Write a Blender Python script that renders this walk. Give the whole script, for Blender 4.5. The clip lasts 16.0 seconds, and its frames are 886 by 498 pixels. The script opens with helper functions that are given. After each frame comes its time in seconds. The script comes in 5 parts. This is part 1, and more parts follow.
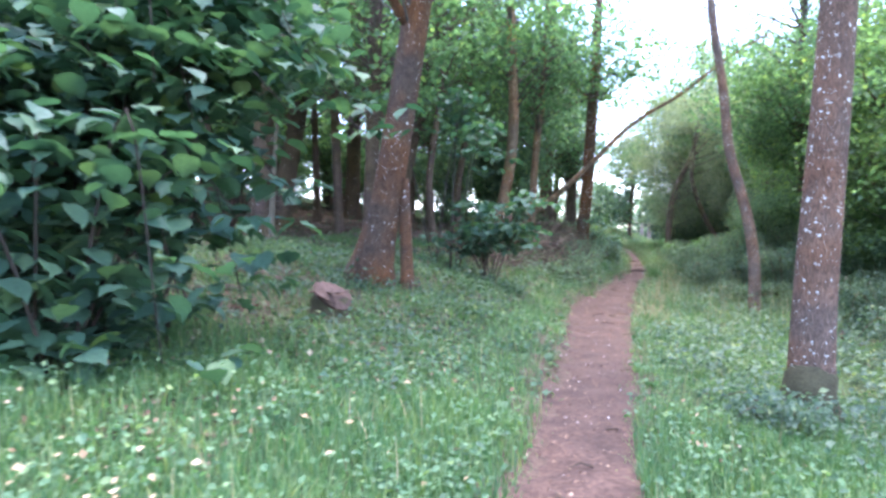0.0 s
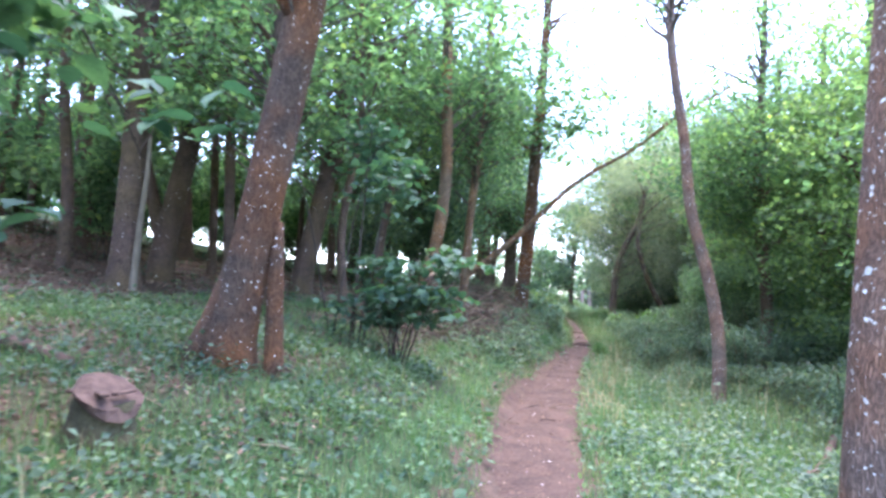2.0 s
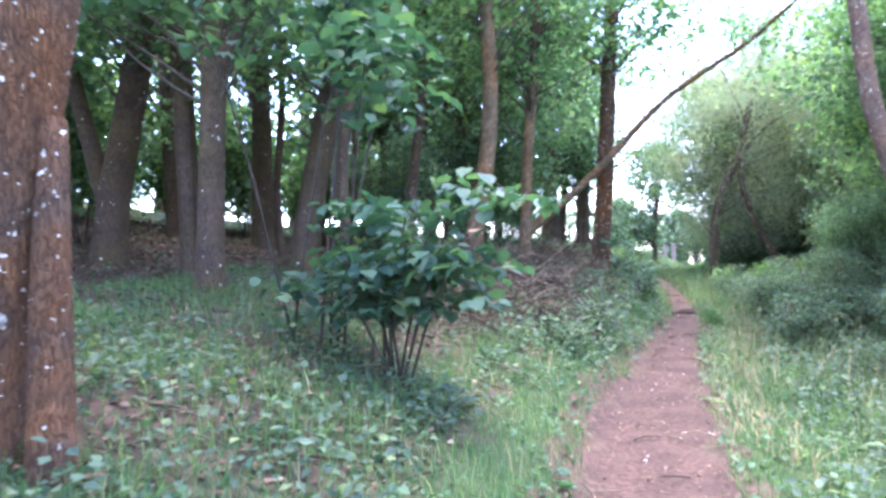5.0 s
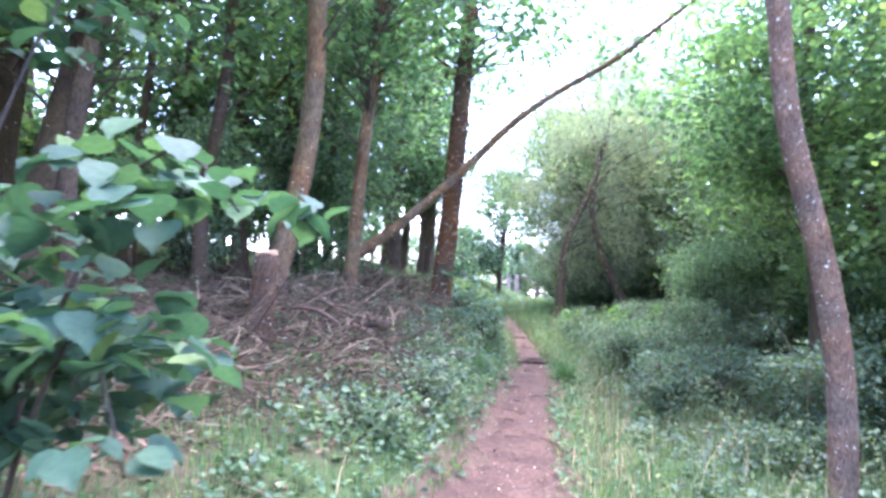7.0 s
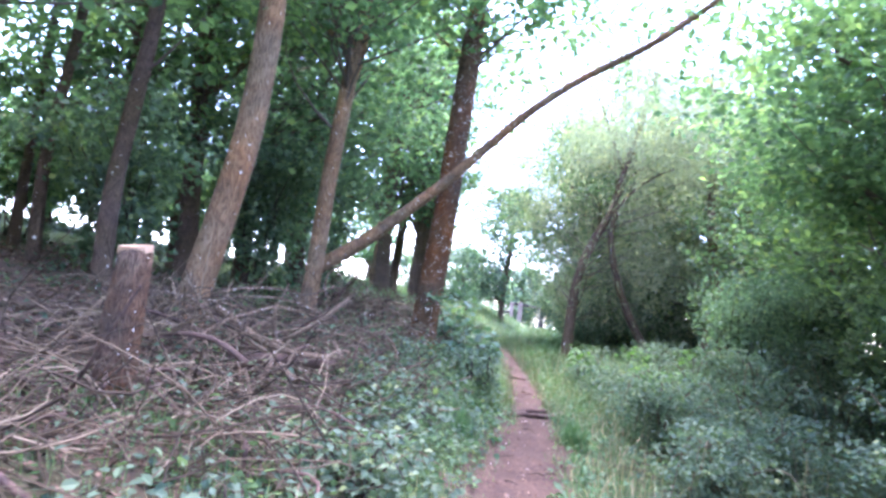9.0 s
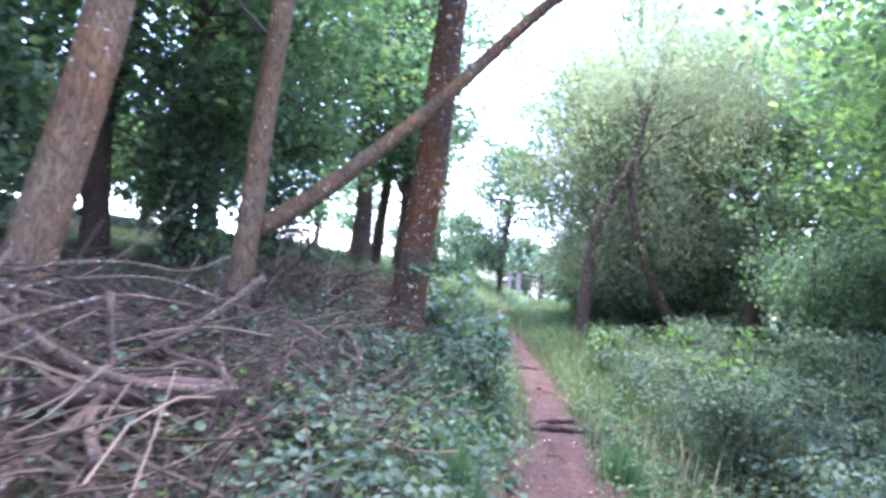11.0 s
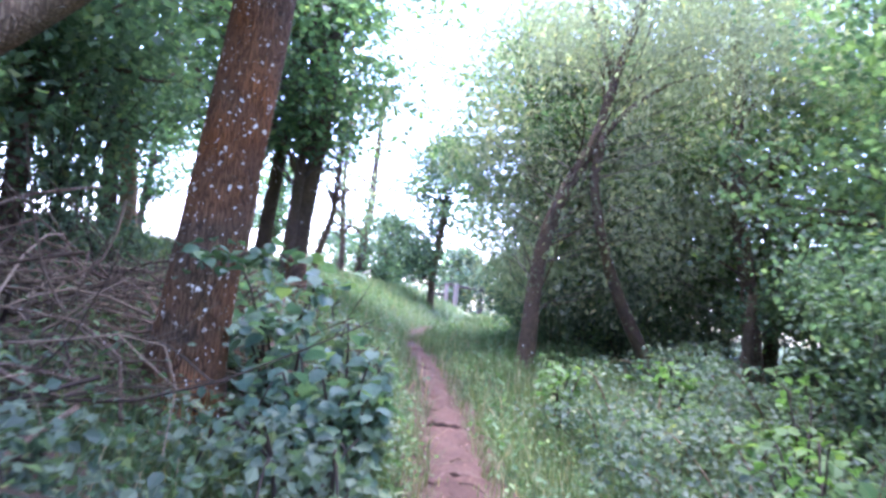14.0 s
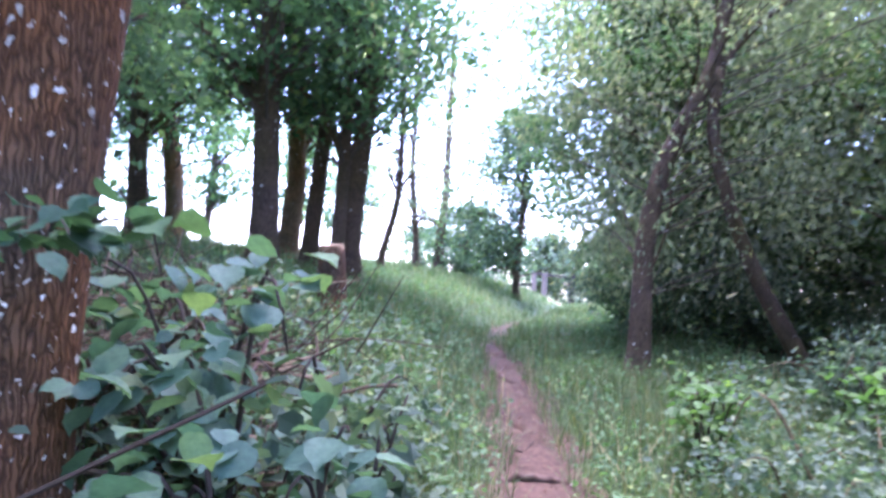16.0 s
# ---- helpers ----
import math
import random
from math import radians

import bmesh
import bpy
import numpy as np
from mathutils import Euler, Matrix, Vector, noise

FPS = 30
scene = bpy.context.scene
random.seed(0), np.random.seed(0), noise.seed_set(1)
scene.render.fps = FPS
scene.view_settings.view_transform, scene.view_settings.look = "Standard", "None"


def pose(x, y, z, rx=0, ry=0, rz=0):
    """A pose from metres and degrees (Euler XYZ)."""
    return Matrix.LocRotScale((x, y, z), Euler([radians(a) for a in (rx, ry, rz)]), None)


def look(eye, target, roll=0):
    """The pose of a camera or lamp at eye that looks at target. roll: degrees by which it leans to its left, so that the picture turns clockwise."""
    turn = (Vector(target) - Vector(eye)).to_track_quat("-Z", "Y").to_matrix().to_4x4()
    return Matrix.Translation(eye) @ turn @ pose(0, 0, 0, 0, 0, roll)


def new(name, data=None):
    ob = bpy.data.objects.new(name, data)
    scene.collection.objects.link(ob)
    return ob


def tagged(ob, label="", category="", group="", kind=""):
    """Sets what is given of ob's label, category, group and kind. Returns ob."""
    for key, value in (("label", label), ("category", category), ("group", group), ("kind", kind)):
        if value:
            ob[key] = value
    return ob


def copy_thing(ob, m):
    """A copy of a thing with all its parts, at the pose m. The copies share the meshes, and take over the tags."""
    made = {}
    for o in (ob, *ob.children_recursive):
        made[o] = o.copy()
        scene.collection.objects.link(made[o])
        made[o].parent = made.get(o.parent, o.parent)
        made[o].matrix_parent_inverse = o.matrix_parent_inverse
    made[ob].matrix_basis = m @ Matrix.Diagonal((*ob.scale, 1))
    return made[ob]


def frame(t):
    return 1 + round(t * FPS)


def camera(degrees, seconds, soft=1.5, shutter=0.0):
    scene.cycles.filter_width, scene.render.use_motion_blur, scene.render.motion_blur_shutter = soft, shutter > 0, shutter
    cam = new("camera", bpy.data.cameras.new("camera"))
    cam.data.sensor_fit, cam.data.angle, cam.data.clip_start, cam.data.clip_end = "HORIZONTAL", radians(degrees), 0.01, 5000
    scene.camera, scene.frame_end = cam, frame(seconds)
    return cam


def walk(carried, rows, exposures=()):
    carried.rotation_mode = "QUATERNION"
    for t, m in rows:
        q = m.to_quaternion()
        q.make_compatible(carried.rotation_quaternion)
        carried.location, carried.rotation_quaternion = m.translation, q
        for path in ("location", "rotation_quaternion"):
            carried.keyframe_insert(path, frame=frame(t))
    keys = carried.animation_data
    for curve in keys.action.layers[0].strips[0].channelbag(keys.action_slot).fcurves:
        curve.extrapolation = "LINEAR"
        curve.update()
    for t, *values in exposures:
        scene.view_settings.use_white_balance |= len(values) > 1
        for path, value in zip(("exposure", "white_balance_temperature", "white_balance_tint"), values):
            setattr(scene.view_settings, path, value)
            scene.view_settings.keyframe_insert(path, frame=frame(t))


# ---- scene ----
cam = camera(64.8, 16.0, 2.9, 0.45)
METRES, EYE, TILT, LEAN, TURN = 20.0, 1.4, -0.5, 0.0, 0.0
ROWS = [
    (0.0, 0.0, 0.0, 0.0, 0.0, 0.0, 0.0),
    (0.5, 0.0097, 0.0286, 0.0013, -0.23, -0.4, -0.05),
    (1.0, 0.0152, 0.0597, 0.0035, -4.83, 0.02, -0.36),
    (1.5, 0.0225, 0.0906, 0.0062, -1.55, 0.76, 0.3),
    (2.0, 0.0271, 0.123, 0.0068, -4.83, 4.99, -1.99),
    (2.5, 0.036, 0.157, 0.0054, -5.87, 2.61, 2.42),
    (3.0, 0.0415, 0.1866, 0.0057, -1.73, 2.81, -0.22),
    (3.5, 0.0476, 0.2207, 0.0069, -1.57, 3.83, 0.64),
    (6.0, 0.0722, 0.3802, 0.015, 2.19, 1.32, 1.62),
    (6.5, 0.0818, 0.4122, 0.0185, -4.02, 1.39, -0.13),
    (7.0, 0.0897, 0.4421, 0.0219, -11.41, 3.84, -1.73),
    (7.5, 0.1031, 0.4681, 0.0241, -9.94, 3.52, -2.54),
    (8.0, 0.1124, 0.4961, 0.0259, -12.8, 5.79, -4.76),
    (10.5, 0.146, 0.6492, 0.0292, -8.12, 4.24, -6.67),
    (11.0, 0.1539, 0.6821, 0.0322, -11.57, 3.3, -4.12),
    (11.5, 0.1609, 0.7137, 0.0333, -15.95, 3.86, -6.7),
    (12.0, 0.1736, 0.744, 0.0331, -18.24, 3.97, -2.17),
    (12.5, 0.1867, 0.7724, 0.0311, -16.98, 3.77, -4.43),
    (13.0, 0.2035, 0.8023, 0.0307, -24.27, 3.78, -3.14),
    (13.5, 0.2134, 0.827, 0.0322, -17.75, 2.56, -5.5),
    (14.0, 0.2226, 0.855, 0.0342, -16.34, 4.7, -5.47),
    (14.5, 0.2328, 0.8788, 0.036, -13.35, 5.51, -4.75),
    (15.0, 0.2386, 0.9074, 0.0377, -12.31, 6.31, -5.51),
    (15.5, 0.2496, 0.9302, 0.0363, -12.12, 6.7, -1.57),
    (16.0, 0.2561, 0.9559, 0.0364, -8.99, 3.64, -1.93),
]
walk(cam, [(t, pose(0, 0, EYE, TILT, LEAN, TURN) @ pose(METRES * x, METRES * y, METRES * z, 90 + pitch, roll, yaw)) for t, x, y, z, yaw, pitch, roll in ROWS],
     [(0.0, 3.65, 5950, 27), (2.0, 3.75, 5950, 28), (3.5, 3.9, 5850, 29), (7.0, 4.28, 5750, 36), (8.5, 4.3, 5700, 38), (11.0, 4.22, 5600, 41), (16.0, 4.0, 5550, 46)])

# ---- world, sun, sky ----
SUN_DIR = Vector((0.10, 0.16, 0.98)).normalized()
world = bpy.data.worlds.new("world")
scene.world = world
world.use_nodes = True
wn = world.node_tree
bg = wn.nodes["Background"]
sky = wn.nodes.new("ShaderNodeTexSky")
sky.sky_type = "NISHITA"
sky.sun_disc = False
sky.sun_elevation = math.asin(SUN_DIR.z)
sky.sun_rotation = math.atan2(SUN_DIR.x, SUN_DIR.y)
sky.air_density, sky.dust_density, sky.ozone_density = 1.0, 1.2, 1.6
wn.links.new(sky.outputs[0], bg.inputs[0])
bg.inputs[1].default_value = 0.15
sun = new("sun", bpy.data.lights.new("sun", "SUN"))
sun.data.energy, sun.data.angle, sun.data.color = 1.0, radians(40), (1.0, 0.97, 0.92)
sun.matrix_world = look((0, 0, 40), Vector((0, 0, 40)) - SUN_DIR)


# ---- materials ----
def nodes_of(name):
    m = bpy.data.materials.new(name)
    m.use_nodes = True
    t = m.node_tree
    return m, t, t.nodes["Principled BSDF"]


def ramp(t, stops):
    r = t.nodes.new("ShaderNodeValToRGB")
    e = r.color_ramp.elements
    while len(e) < len(stops):
        e.new(0.5)
    for el, (p, c) in zip(e, stops):
        el.position, el.color = p, (*c, 1)
    return r


def tex_noise(t, scale, detail=4.0, vec=None, rough=0.55):
    n = t.nodes.new("ShaderNodeTexNoise")
    n.inputs["Scale"].default_value, n.inputs["Detail"].default_value = scale, detail
    n.inputs["Roughness"].default_value = rough
    if vec is not None:
        t.links.new(vec, n.inputs["Vector"])
    return n


def mix_rgb(t, fac, a, b, mode="MIX"):
    m = t.nodes.new("ShaderNodeMix")
    m.data_type, m.blend_type = "RGBA", mode
    for src, i in ((fac, 0), (a, 6), (b, 7)):
        if isinstance(src, (int, float)):
            m.inputs[i].default_value = src
        elif isinstance(src, tuple):
            m.inputs[i].default_value = (*src, 1)
        else:
            t.links.new(src, m.inputs[i])
    return m.outputs[2]


def bump(t, p, height, strength, dist):
    b = t.nodes.new("ShaderNodeBump")
    b.inputs["Strength"].default_value, b.inputs["Distance"].default_value = strength, dist
    t.links.new(height, b.inputs["Height"])
    t.links.new(b.outputs[0], p.inputs["Normal"])


def leaf_material(name, dark, mid, light, gloss=0.45, through_light=0.4, veins=False):
    """Leaves: each its own tone, drier and yellower here and there, with light coming through."""
    m, t, p = nodes_of(name)
    geo = t.nodes.new("ShaderNodeNewGeometry")
    r = ramp(t, [(0.0, dark), (0.5, mid), (0.93, light), (1.0, tuple(min(1, c * f) for c, f in zip(light, (1.5, 1.25, 0.85))))])
    t.links.new(geo.outputs["Random Per Island"], r.inputs[0])
    tc = t.nodes.new("ShaderNodeTexCoord")
    patch = tex_noise(t, 0.6, 2, tc.outputs["Object"])
    pr = ramp(t, [(0.3, (0.72, 0.78, 0.85)), (0.7, (1.15, 1.1, 0.95))])
    t.links.new(patch.outputs[0], pr.inputs[0])
    col = mix_rgb(t, 1.0, r.outputs[0], pr.outputs[0], "MULTIPLY")
    if veins:
        fine = tex_noise(t, 55, 4, tc.outputs["Object"], 0.7)
        fr = ramp(t, [(0.3, (0.75, 0.78, 0.8)), (0.7, (1.2, 1.18, 1.15))])
        t.links.new(fine.outputs[0], fr.inputs[0])
        col = mix_rgb(t, 1.0, col, fr.outputs[0], "MULTIPLY")
        bump(t, p, fine.outputs[0], 0.5, 0.006)
    t.links.new(col, p.inputs["Base Color"])
    p.inputs["Roughness"].default_value = gloss + 0.18
    p.inputs["Specular IOR Level"].default_value = 0.22
    tr = t.nodes.new("ShaderNodeBsdfTranslucent")
    bright = mix_rgb(t, 1.0, col, (1.3, 1.65, 0.85), "MULTIPLY")
    t.links.new(bright, tr.inputs[0])
    mx = t.nodes.new("ShaderNodeMixShader")
    mx.inputs[0].default_value = through_light
    t.links.new(p.outputs[0], mx.inputs[1])
    t.links.new(tr.outputs[0], mx.inputs[2])
    t.links.new(mx.outputs[0], t.nodes["Material Output"].inputs[0])
    return m


def bark_material(name, dark, mid, tint, lichen=0.5, spot=16.0, ridge=14.0):
    """Bark in upright cracked ridges, algae-tinted in patches, with scattered pale lichen."""
    m, t, p = nodes_of(name)
    tc = t.nodes.new("ShaderNodeTexCoord")
    o = tc.outputs["Object"]
    wob = tex_noise(t, 14, 3, o)
    bent = mix_rgb(t, 0.03, o, wob.outputs[1])
    mp = t.nodes.new("ShaderNodeMapping")
    mp.inputs["Scale"].default_value = (1, 1, 0.1)
    t.links.new(bent, mp.inputs[0])
    fibre = tex_noise(t, ridge * 4.5, 6, mp.outputs[0], 0.7)
    crack = t.nodes.new("ShaderNodeTexVoronoi")
    crack.feature = "DISTANCE_TO_EDGE"
    crack.inputs["Scale"].default_value = ridge * 6.5
    t.links.new(mp.outputs[0], crack.inputs["Vector"])
    cr = ramp(t, [(0.0, (0, 0, 0)), (0.22, (1, 1, 1))])
    t.links.new(crack.outputs["Distance"], cr.inputs[0])
    relief = mix_rgb(t, 0.5, fibre.outputs[0], cr.outputs[0])
    base = ramp(t, [(0.15, dark), (0.5, mid), (0.85, tuple(c * 1.5 for c in mid))])
    t.links.new(relief, base.inputs[0])
    patch = tex_noise(t, 1.6, 4, o)
    pr = ramp(t, [(0.40, (0, 0, 0)), (0.64, (1, 1, 1))])
    t.links.new(patch.outputs[0], pr.inputs[0])
    tinted = mix_rgb(t, 1.0, base.outputs[0], tint, "MULTIPLY")
    col = mix_rgb(t, pr.outputs[0], base.outputs[0], tinted)
    grime = tex_noise(t, 3.1, 5, o, 0.7)
    gr = ramp(t, [(0.3, (0.62, 0.62, 0.64)), (0.65, (1.15, 1.12, 1.08))])
    t.links.new(grime.outputs[0], gr.inputs[0])
    col = mix_rgb(t, 1.0, col, gr.outputs[0], "MULTIPLY")
    # lichen in ragged spots of two sizes
    shape = tex_noise(t, 26, 3, o, 0.6)
    shifted = mix_rgb(t, 0.06, o, shape.outputs[1])
    for scale, share, edge in ((spot * 0.8, lichen * 0.4, 0.28), (spot * 1.6, lichen * 0.8, 0.3), (spot * 2.8, lichen * 0.8, 0.32)):
        vo = t.nodes.new("ShaderNodeTexVoronoi")
        vo.inputs["Scale"].default_value = scale
        t.links.new(shifted, vo.inputs["Vector"])
        sep = t.nodes.new("ShaderNodeSeparateColor")
        t.links.new(vo.outputs["Color"], sep.inputs[0])
        size = t.nodes.new("ShaderNodeMath")
        size.operation = "MULTIPLY"
        size.inputs[1].default_value = edge
        t.links.new(sep.outputs[1], size.inputs[0])
        less = t.nodes.new("ShaderNodeMath")
        less.operation = "LESS_THAN"
        t.links.new(vo.outputs["Distance"], less.inputs[0])
        t.links.new(size.outputs[0], less.inputs[1])
        pick = t.nodes.new("ShaderNodeMath")
        pick.operation = "GREATER_THAN"
        pick.inputs[1].default_value = 1 - share
        t.links.new(sep.outputs[0], pick.inputs[0])
        both = t.nodes.new("ShaderNodeMath")
        both.operation = "MULTIPLY"
        t.links.new(less.outputs[0], both.inputs[0])
        t.links.new(pick.outputs[0], both.inputs[1])
        where = ramp(t, [(0.40, (0.12, 0.12, 0.12)), (0.50, (1, 1, 1))])
        t.links.new(grime.outputs[0], where.inputs[0])
        spotted = t.nodes.new("ShaderNodeMath")
        spotted.operation = "MULTIPLY"
        t.links.new(both.outputs[0], spotted.inputs[0])
        t.links.new(where.outputs[0], spotted.inputs[1])
        both = spotted
        col = mix_rgb(t, both.outputs[0], col, (0.74, 0.7, 0.62))
    t.links.new(col, p.inputs["Base Color"])
    p.inputs["Roughness"].default_value = 0.92
    p.inputs["Specular IOR Level"].default_value = 0.15
    bump(t, p, relief, 1.0, 0.018)
    return m


def plain_material(name, a, b, scale=12.0, rough=0.9, relief=0.4, stretch=(1, 1, 1)):
    m, t, p = nodes_of(name)
    tc = t.nodes.new("ShaderNodeTexCoord")
    mp = t.nodes.new("ShaderNodeMapping")
    mp.inputs["Scale"].default_value = stretch
    t.links.new(tc.outputs["Object"], mp.inputs[0])
    n = tex_noise(t, scale, 5, mp.outputs[0], 0.65)
    n2 = tex_noise(t, scale * 0.12, 3, mp.outputs[0])
    r = ramp(t, [(0.3, a), (0.7, b)])
    t.links.new(n.outputs[0], r.inputs[0])
    pr = ramp(t, [(0.3, (0.7, 0.7, 0.7)), (0.7, (1.2, 1.2, 1.2))])
    t.links.new(n2.outputs[0], pr.inputs[0])
    t.links.new(mix_rgb(t, 1.0, r.outputs[0], pr.outputs[0], "MULTIPLY"), p.inputs["Base Color"])
    p.inputs["Roughness"].default_value = rough
    p.inputs["Specular IOR Level"].default_value = 0.25
    bump(t, p, n.outputs[0], relief, 0.01)
    return m


def varied_material(name, stops, rough=0.85):
    """Loose bits, each with a tone of its own."""
    m, t, p = nodes_of(name)
    geo = t.nodes.new("ShaderNodeNewGeometry")
    r = ramp(t, stops)
    t.links.new(geo.outputs["Random Per Island"], r.inputs[0])
    t.links.new(r.outputs[0], p.inputs["Base Color"])
    p.inputs["Roughness"].default_value = rough
    p.inputs["Specular IOR Level"].default_value = 0.25
    return m


LEAF_WOOD = leaf_material("leaf_wood", (0.058, 0.1, 0.064), (0.104, 0.165, 0.098), (0.178, 0.255, 0.13), 0.45, 0.56)
LEAF_SUNNY = leaf_material("leaf_sunny", (0.072, 0.112, 0.058), (0.122, 0.178, 0.085), (0.185, 0.245, 0.112), 0.45, 0.56)
LEAF_HAZEL = leaf_material("leaf_hazel", (0.036, 0.08, 0.054), (0.056, 0.113, 0.073), (0.09, 0.155, 0.082), 0.4, 0.3, True)
LEAF_LIME = leaf_material("leaf_lime", (0.062, 0.118, 0.088), (0.09, 0.162, 0.118), (0.135, 0.21, 0.12), 0.38, 0.32, True)
LEAF_WILLOW = leaf_material("leaf_willow", (0.16, 0.175, 0.135), (0.235, 0.248, 0.19), (0.33, 0.33, 0.245), 0.5, 0.5)
LEAF_DARK = leaf_material("leaf_dark", (0.064, 0.108, 0.076), (0.112, 0.172, 0.11), (0.18, 0.248, 0.145), 0.38, 0.46)
LEAF_BRAMBLE = leaf_material("leaf_bramble", (0.052, 0.084, 0.058), (0.09, 0.134, 0.09), (0.15, 0.2, 0.122), 0.42, 0.36)
# darker copy of the bramble leaf: the wood floor's shade put into its colour
LEAF_SHADED = leaf_material("leaf_shaded", (0.038, 0.066, 0.045), (0.068, 0.108, 0.07), (0.12, 0.168, 0.1), 0.45, 0.3)
LEAF_LOW = leaf_material("leaf_low", (0.0442, 0.0912, 0.05), (0.082, 0.144, 0.075), (0.117, 0.192, 0.097), 0.4, 0.3)
LEAF_YOUNG = leaf_material("leaf_young", (0.06, 0.12, 0.04), (0.092, 0.168, 0.055), (0.13, 0.218, 0.072), 0.4, 0.4)
LEAF_HERB = leaf_material("leaf_herb", (0.062, 0.128, 0.062), (0.1, 0.178, 0.086), (0.15, 0.232, 0.115), 0.45, 0.35)
GRASS = leaf_material("grass_blades", (0.048, 0.108, 0.046), (0.084, 0.165, 0.066), (0.165, 0.225, 0.1), 0.5, 0.35)
GRASS_TALL = leaf_material("tall_grass", (0.0508, 0.09, 0.0385), (0.08, 0.125, 0.0513), (0.174, 0.18, 0.103), 0.55, 0.3)
STRAW = varied_material("straw", [(0.0, (0.25, 0.19, 0.09)), (0.6, (0.36, 0.28, 0.15)), (1.0, (0.22, 0.21, 0.08))])
LITTER = varied_material("dead_leaves", [(0.0, (0.06, 0.036, 0.024)), (0.5, (0.125, 0.073, 0.048)), (0.9, (0.21, 0.135, 0.088)), (1.0, (0.36, 0.27, 0.18))])
TWIG = varied_material("dead_twigs", [(0.0, (0.026, 0.018, 0.011)), (0.5, (0.068, 0.047, 0.029)), (0.85, (0.13, 0.094, 0.058)), (1.0, (0.24, 0.185, 0.12))])
DRY_LEAF = varied_material("pale_dry_leaves", [(0.0, (0.16, 0.1, 0.055)), (0.5, (0.26, 0.185, 0.1)), (1.0, (0.38, 0.3, 0.18))])
BARK_RED = bark_material("bark_reddish", (0.028, 0.02, 0.014), (0.112, 0.072, 0.043), (1.6, 0.95, 0.5), 0.6, 14.0, 11.0)
BARK_BROWN = bark_material("bark_brown", (0.035, 0.023, 0.018), (0.105, 0.072, 0.05), (1.45, 0.95, 0.6), 0.24, 13.0)
BARK_GREY = bark_material("bark_greyish", (0.055, 0.038, 0.028), (0.17, 0.115, 0.085), (1.2, 0.9, 0.7), 0.55, 13.0)
BARK_SLIM = bark_material("bark_slim", (0.08, 0.055, 0.042), (0.215, 0.148, 0.11), (1.15, 0.9, 0.75), 0.3, 15.0)
BARK_PLAIN = bark_material("bark_plain", (0.042, 0.028, 0.02), (0.12, 0.082, 0.06), (0.95, 1.0, 0.72), 0.08, 11.0)
BARK_PALE = bark_material("bark_pale", (0.085, 0.058, 0.036), (0.205, 0.142, 0.085), (1.2, 0.9, 0.7), 0.12, 14.0, 9.0)
BRANCH_DARK = plain_material("branch_dark", (0.05, 0.038, 0.028), (0.13, 0.1, 0.075), 25)
STEM_DARK = plain_material("stem_dark", (0.022, 0.017, 0.012), (0.065, 0.05, 0.036), 25)
STICK = bark_material("stick_bark", (0.075, 0.055, 0.038), (0.17, 0.125, 0.085), (1.0, 0.95, 0.9), 0.5, 26.0)
CANE = plain_material("bramble_cane", (0.06, 0.05, 0.028), (0.15, 0.115, 0.06), 30)
CUT_WOOD = plain_material("cut_wood", (0.27, 0.16, 0.09), (0.42, 0.28, 0.17), 18, 0.8)
ROT_WOOD = plain_material("rotten_wood", (0.045, 0.027, 0.02), (0.12, 0.075, 0.056), 14)
DEAD_WOOD = plain_material("bare_dead_wood", (0.08, 0.064, 0.042), (0.185, 0.15, 0.1), 22, 0.9, 0.4, (1, 1, 0.15))
MOSS = plain_material("moss", (0.03, 0.028, 0.013), (0.072, 0.062, 0.03), 40, 0.95, 0.9)
POST_WOOD = plain_material("weathered_post", (0.02, 0.017, 0.014), (0.05, 0.042, 0.035), 20, 0.9, 0.5, (1, 1, 0.2))
PALE_POST = plain_material("pale_post", (0.11, 0.085, 0.07), (0.2, 0.16, 0.135), 20, 0.9, 0.5, (1, 1, 0.2))
SOIL = plain_material("path_earth", (0.03, 0.0165, 0.011), (0.1, 0.06, 0.041), 26, 0.95, 1.0)
STONE = varied_material("pebbles", [(0.0, (0.2, 0.15, 0.13)), (0.7, (0.34, 0.28, 0.25)), (1.0, (0.6, 0.57, 0.53))])


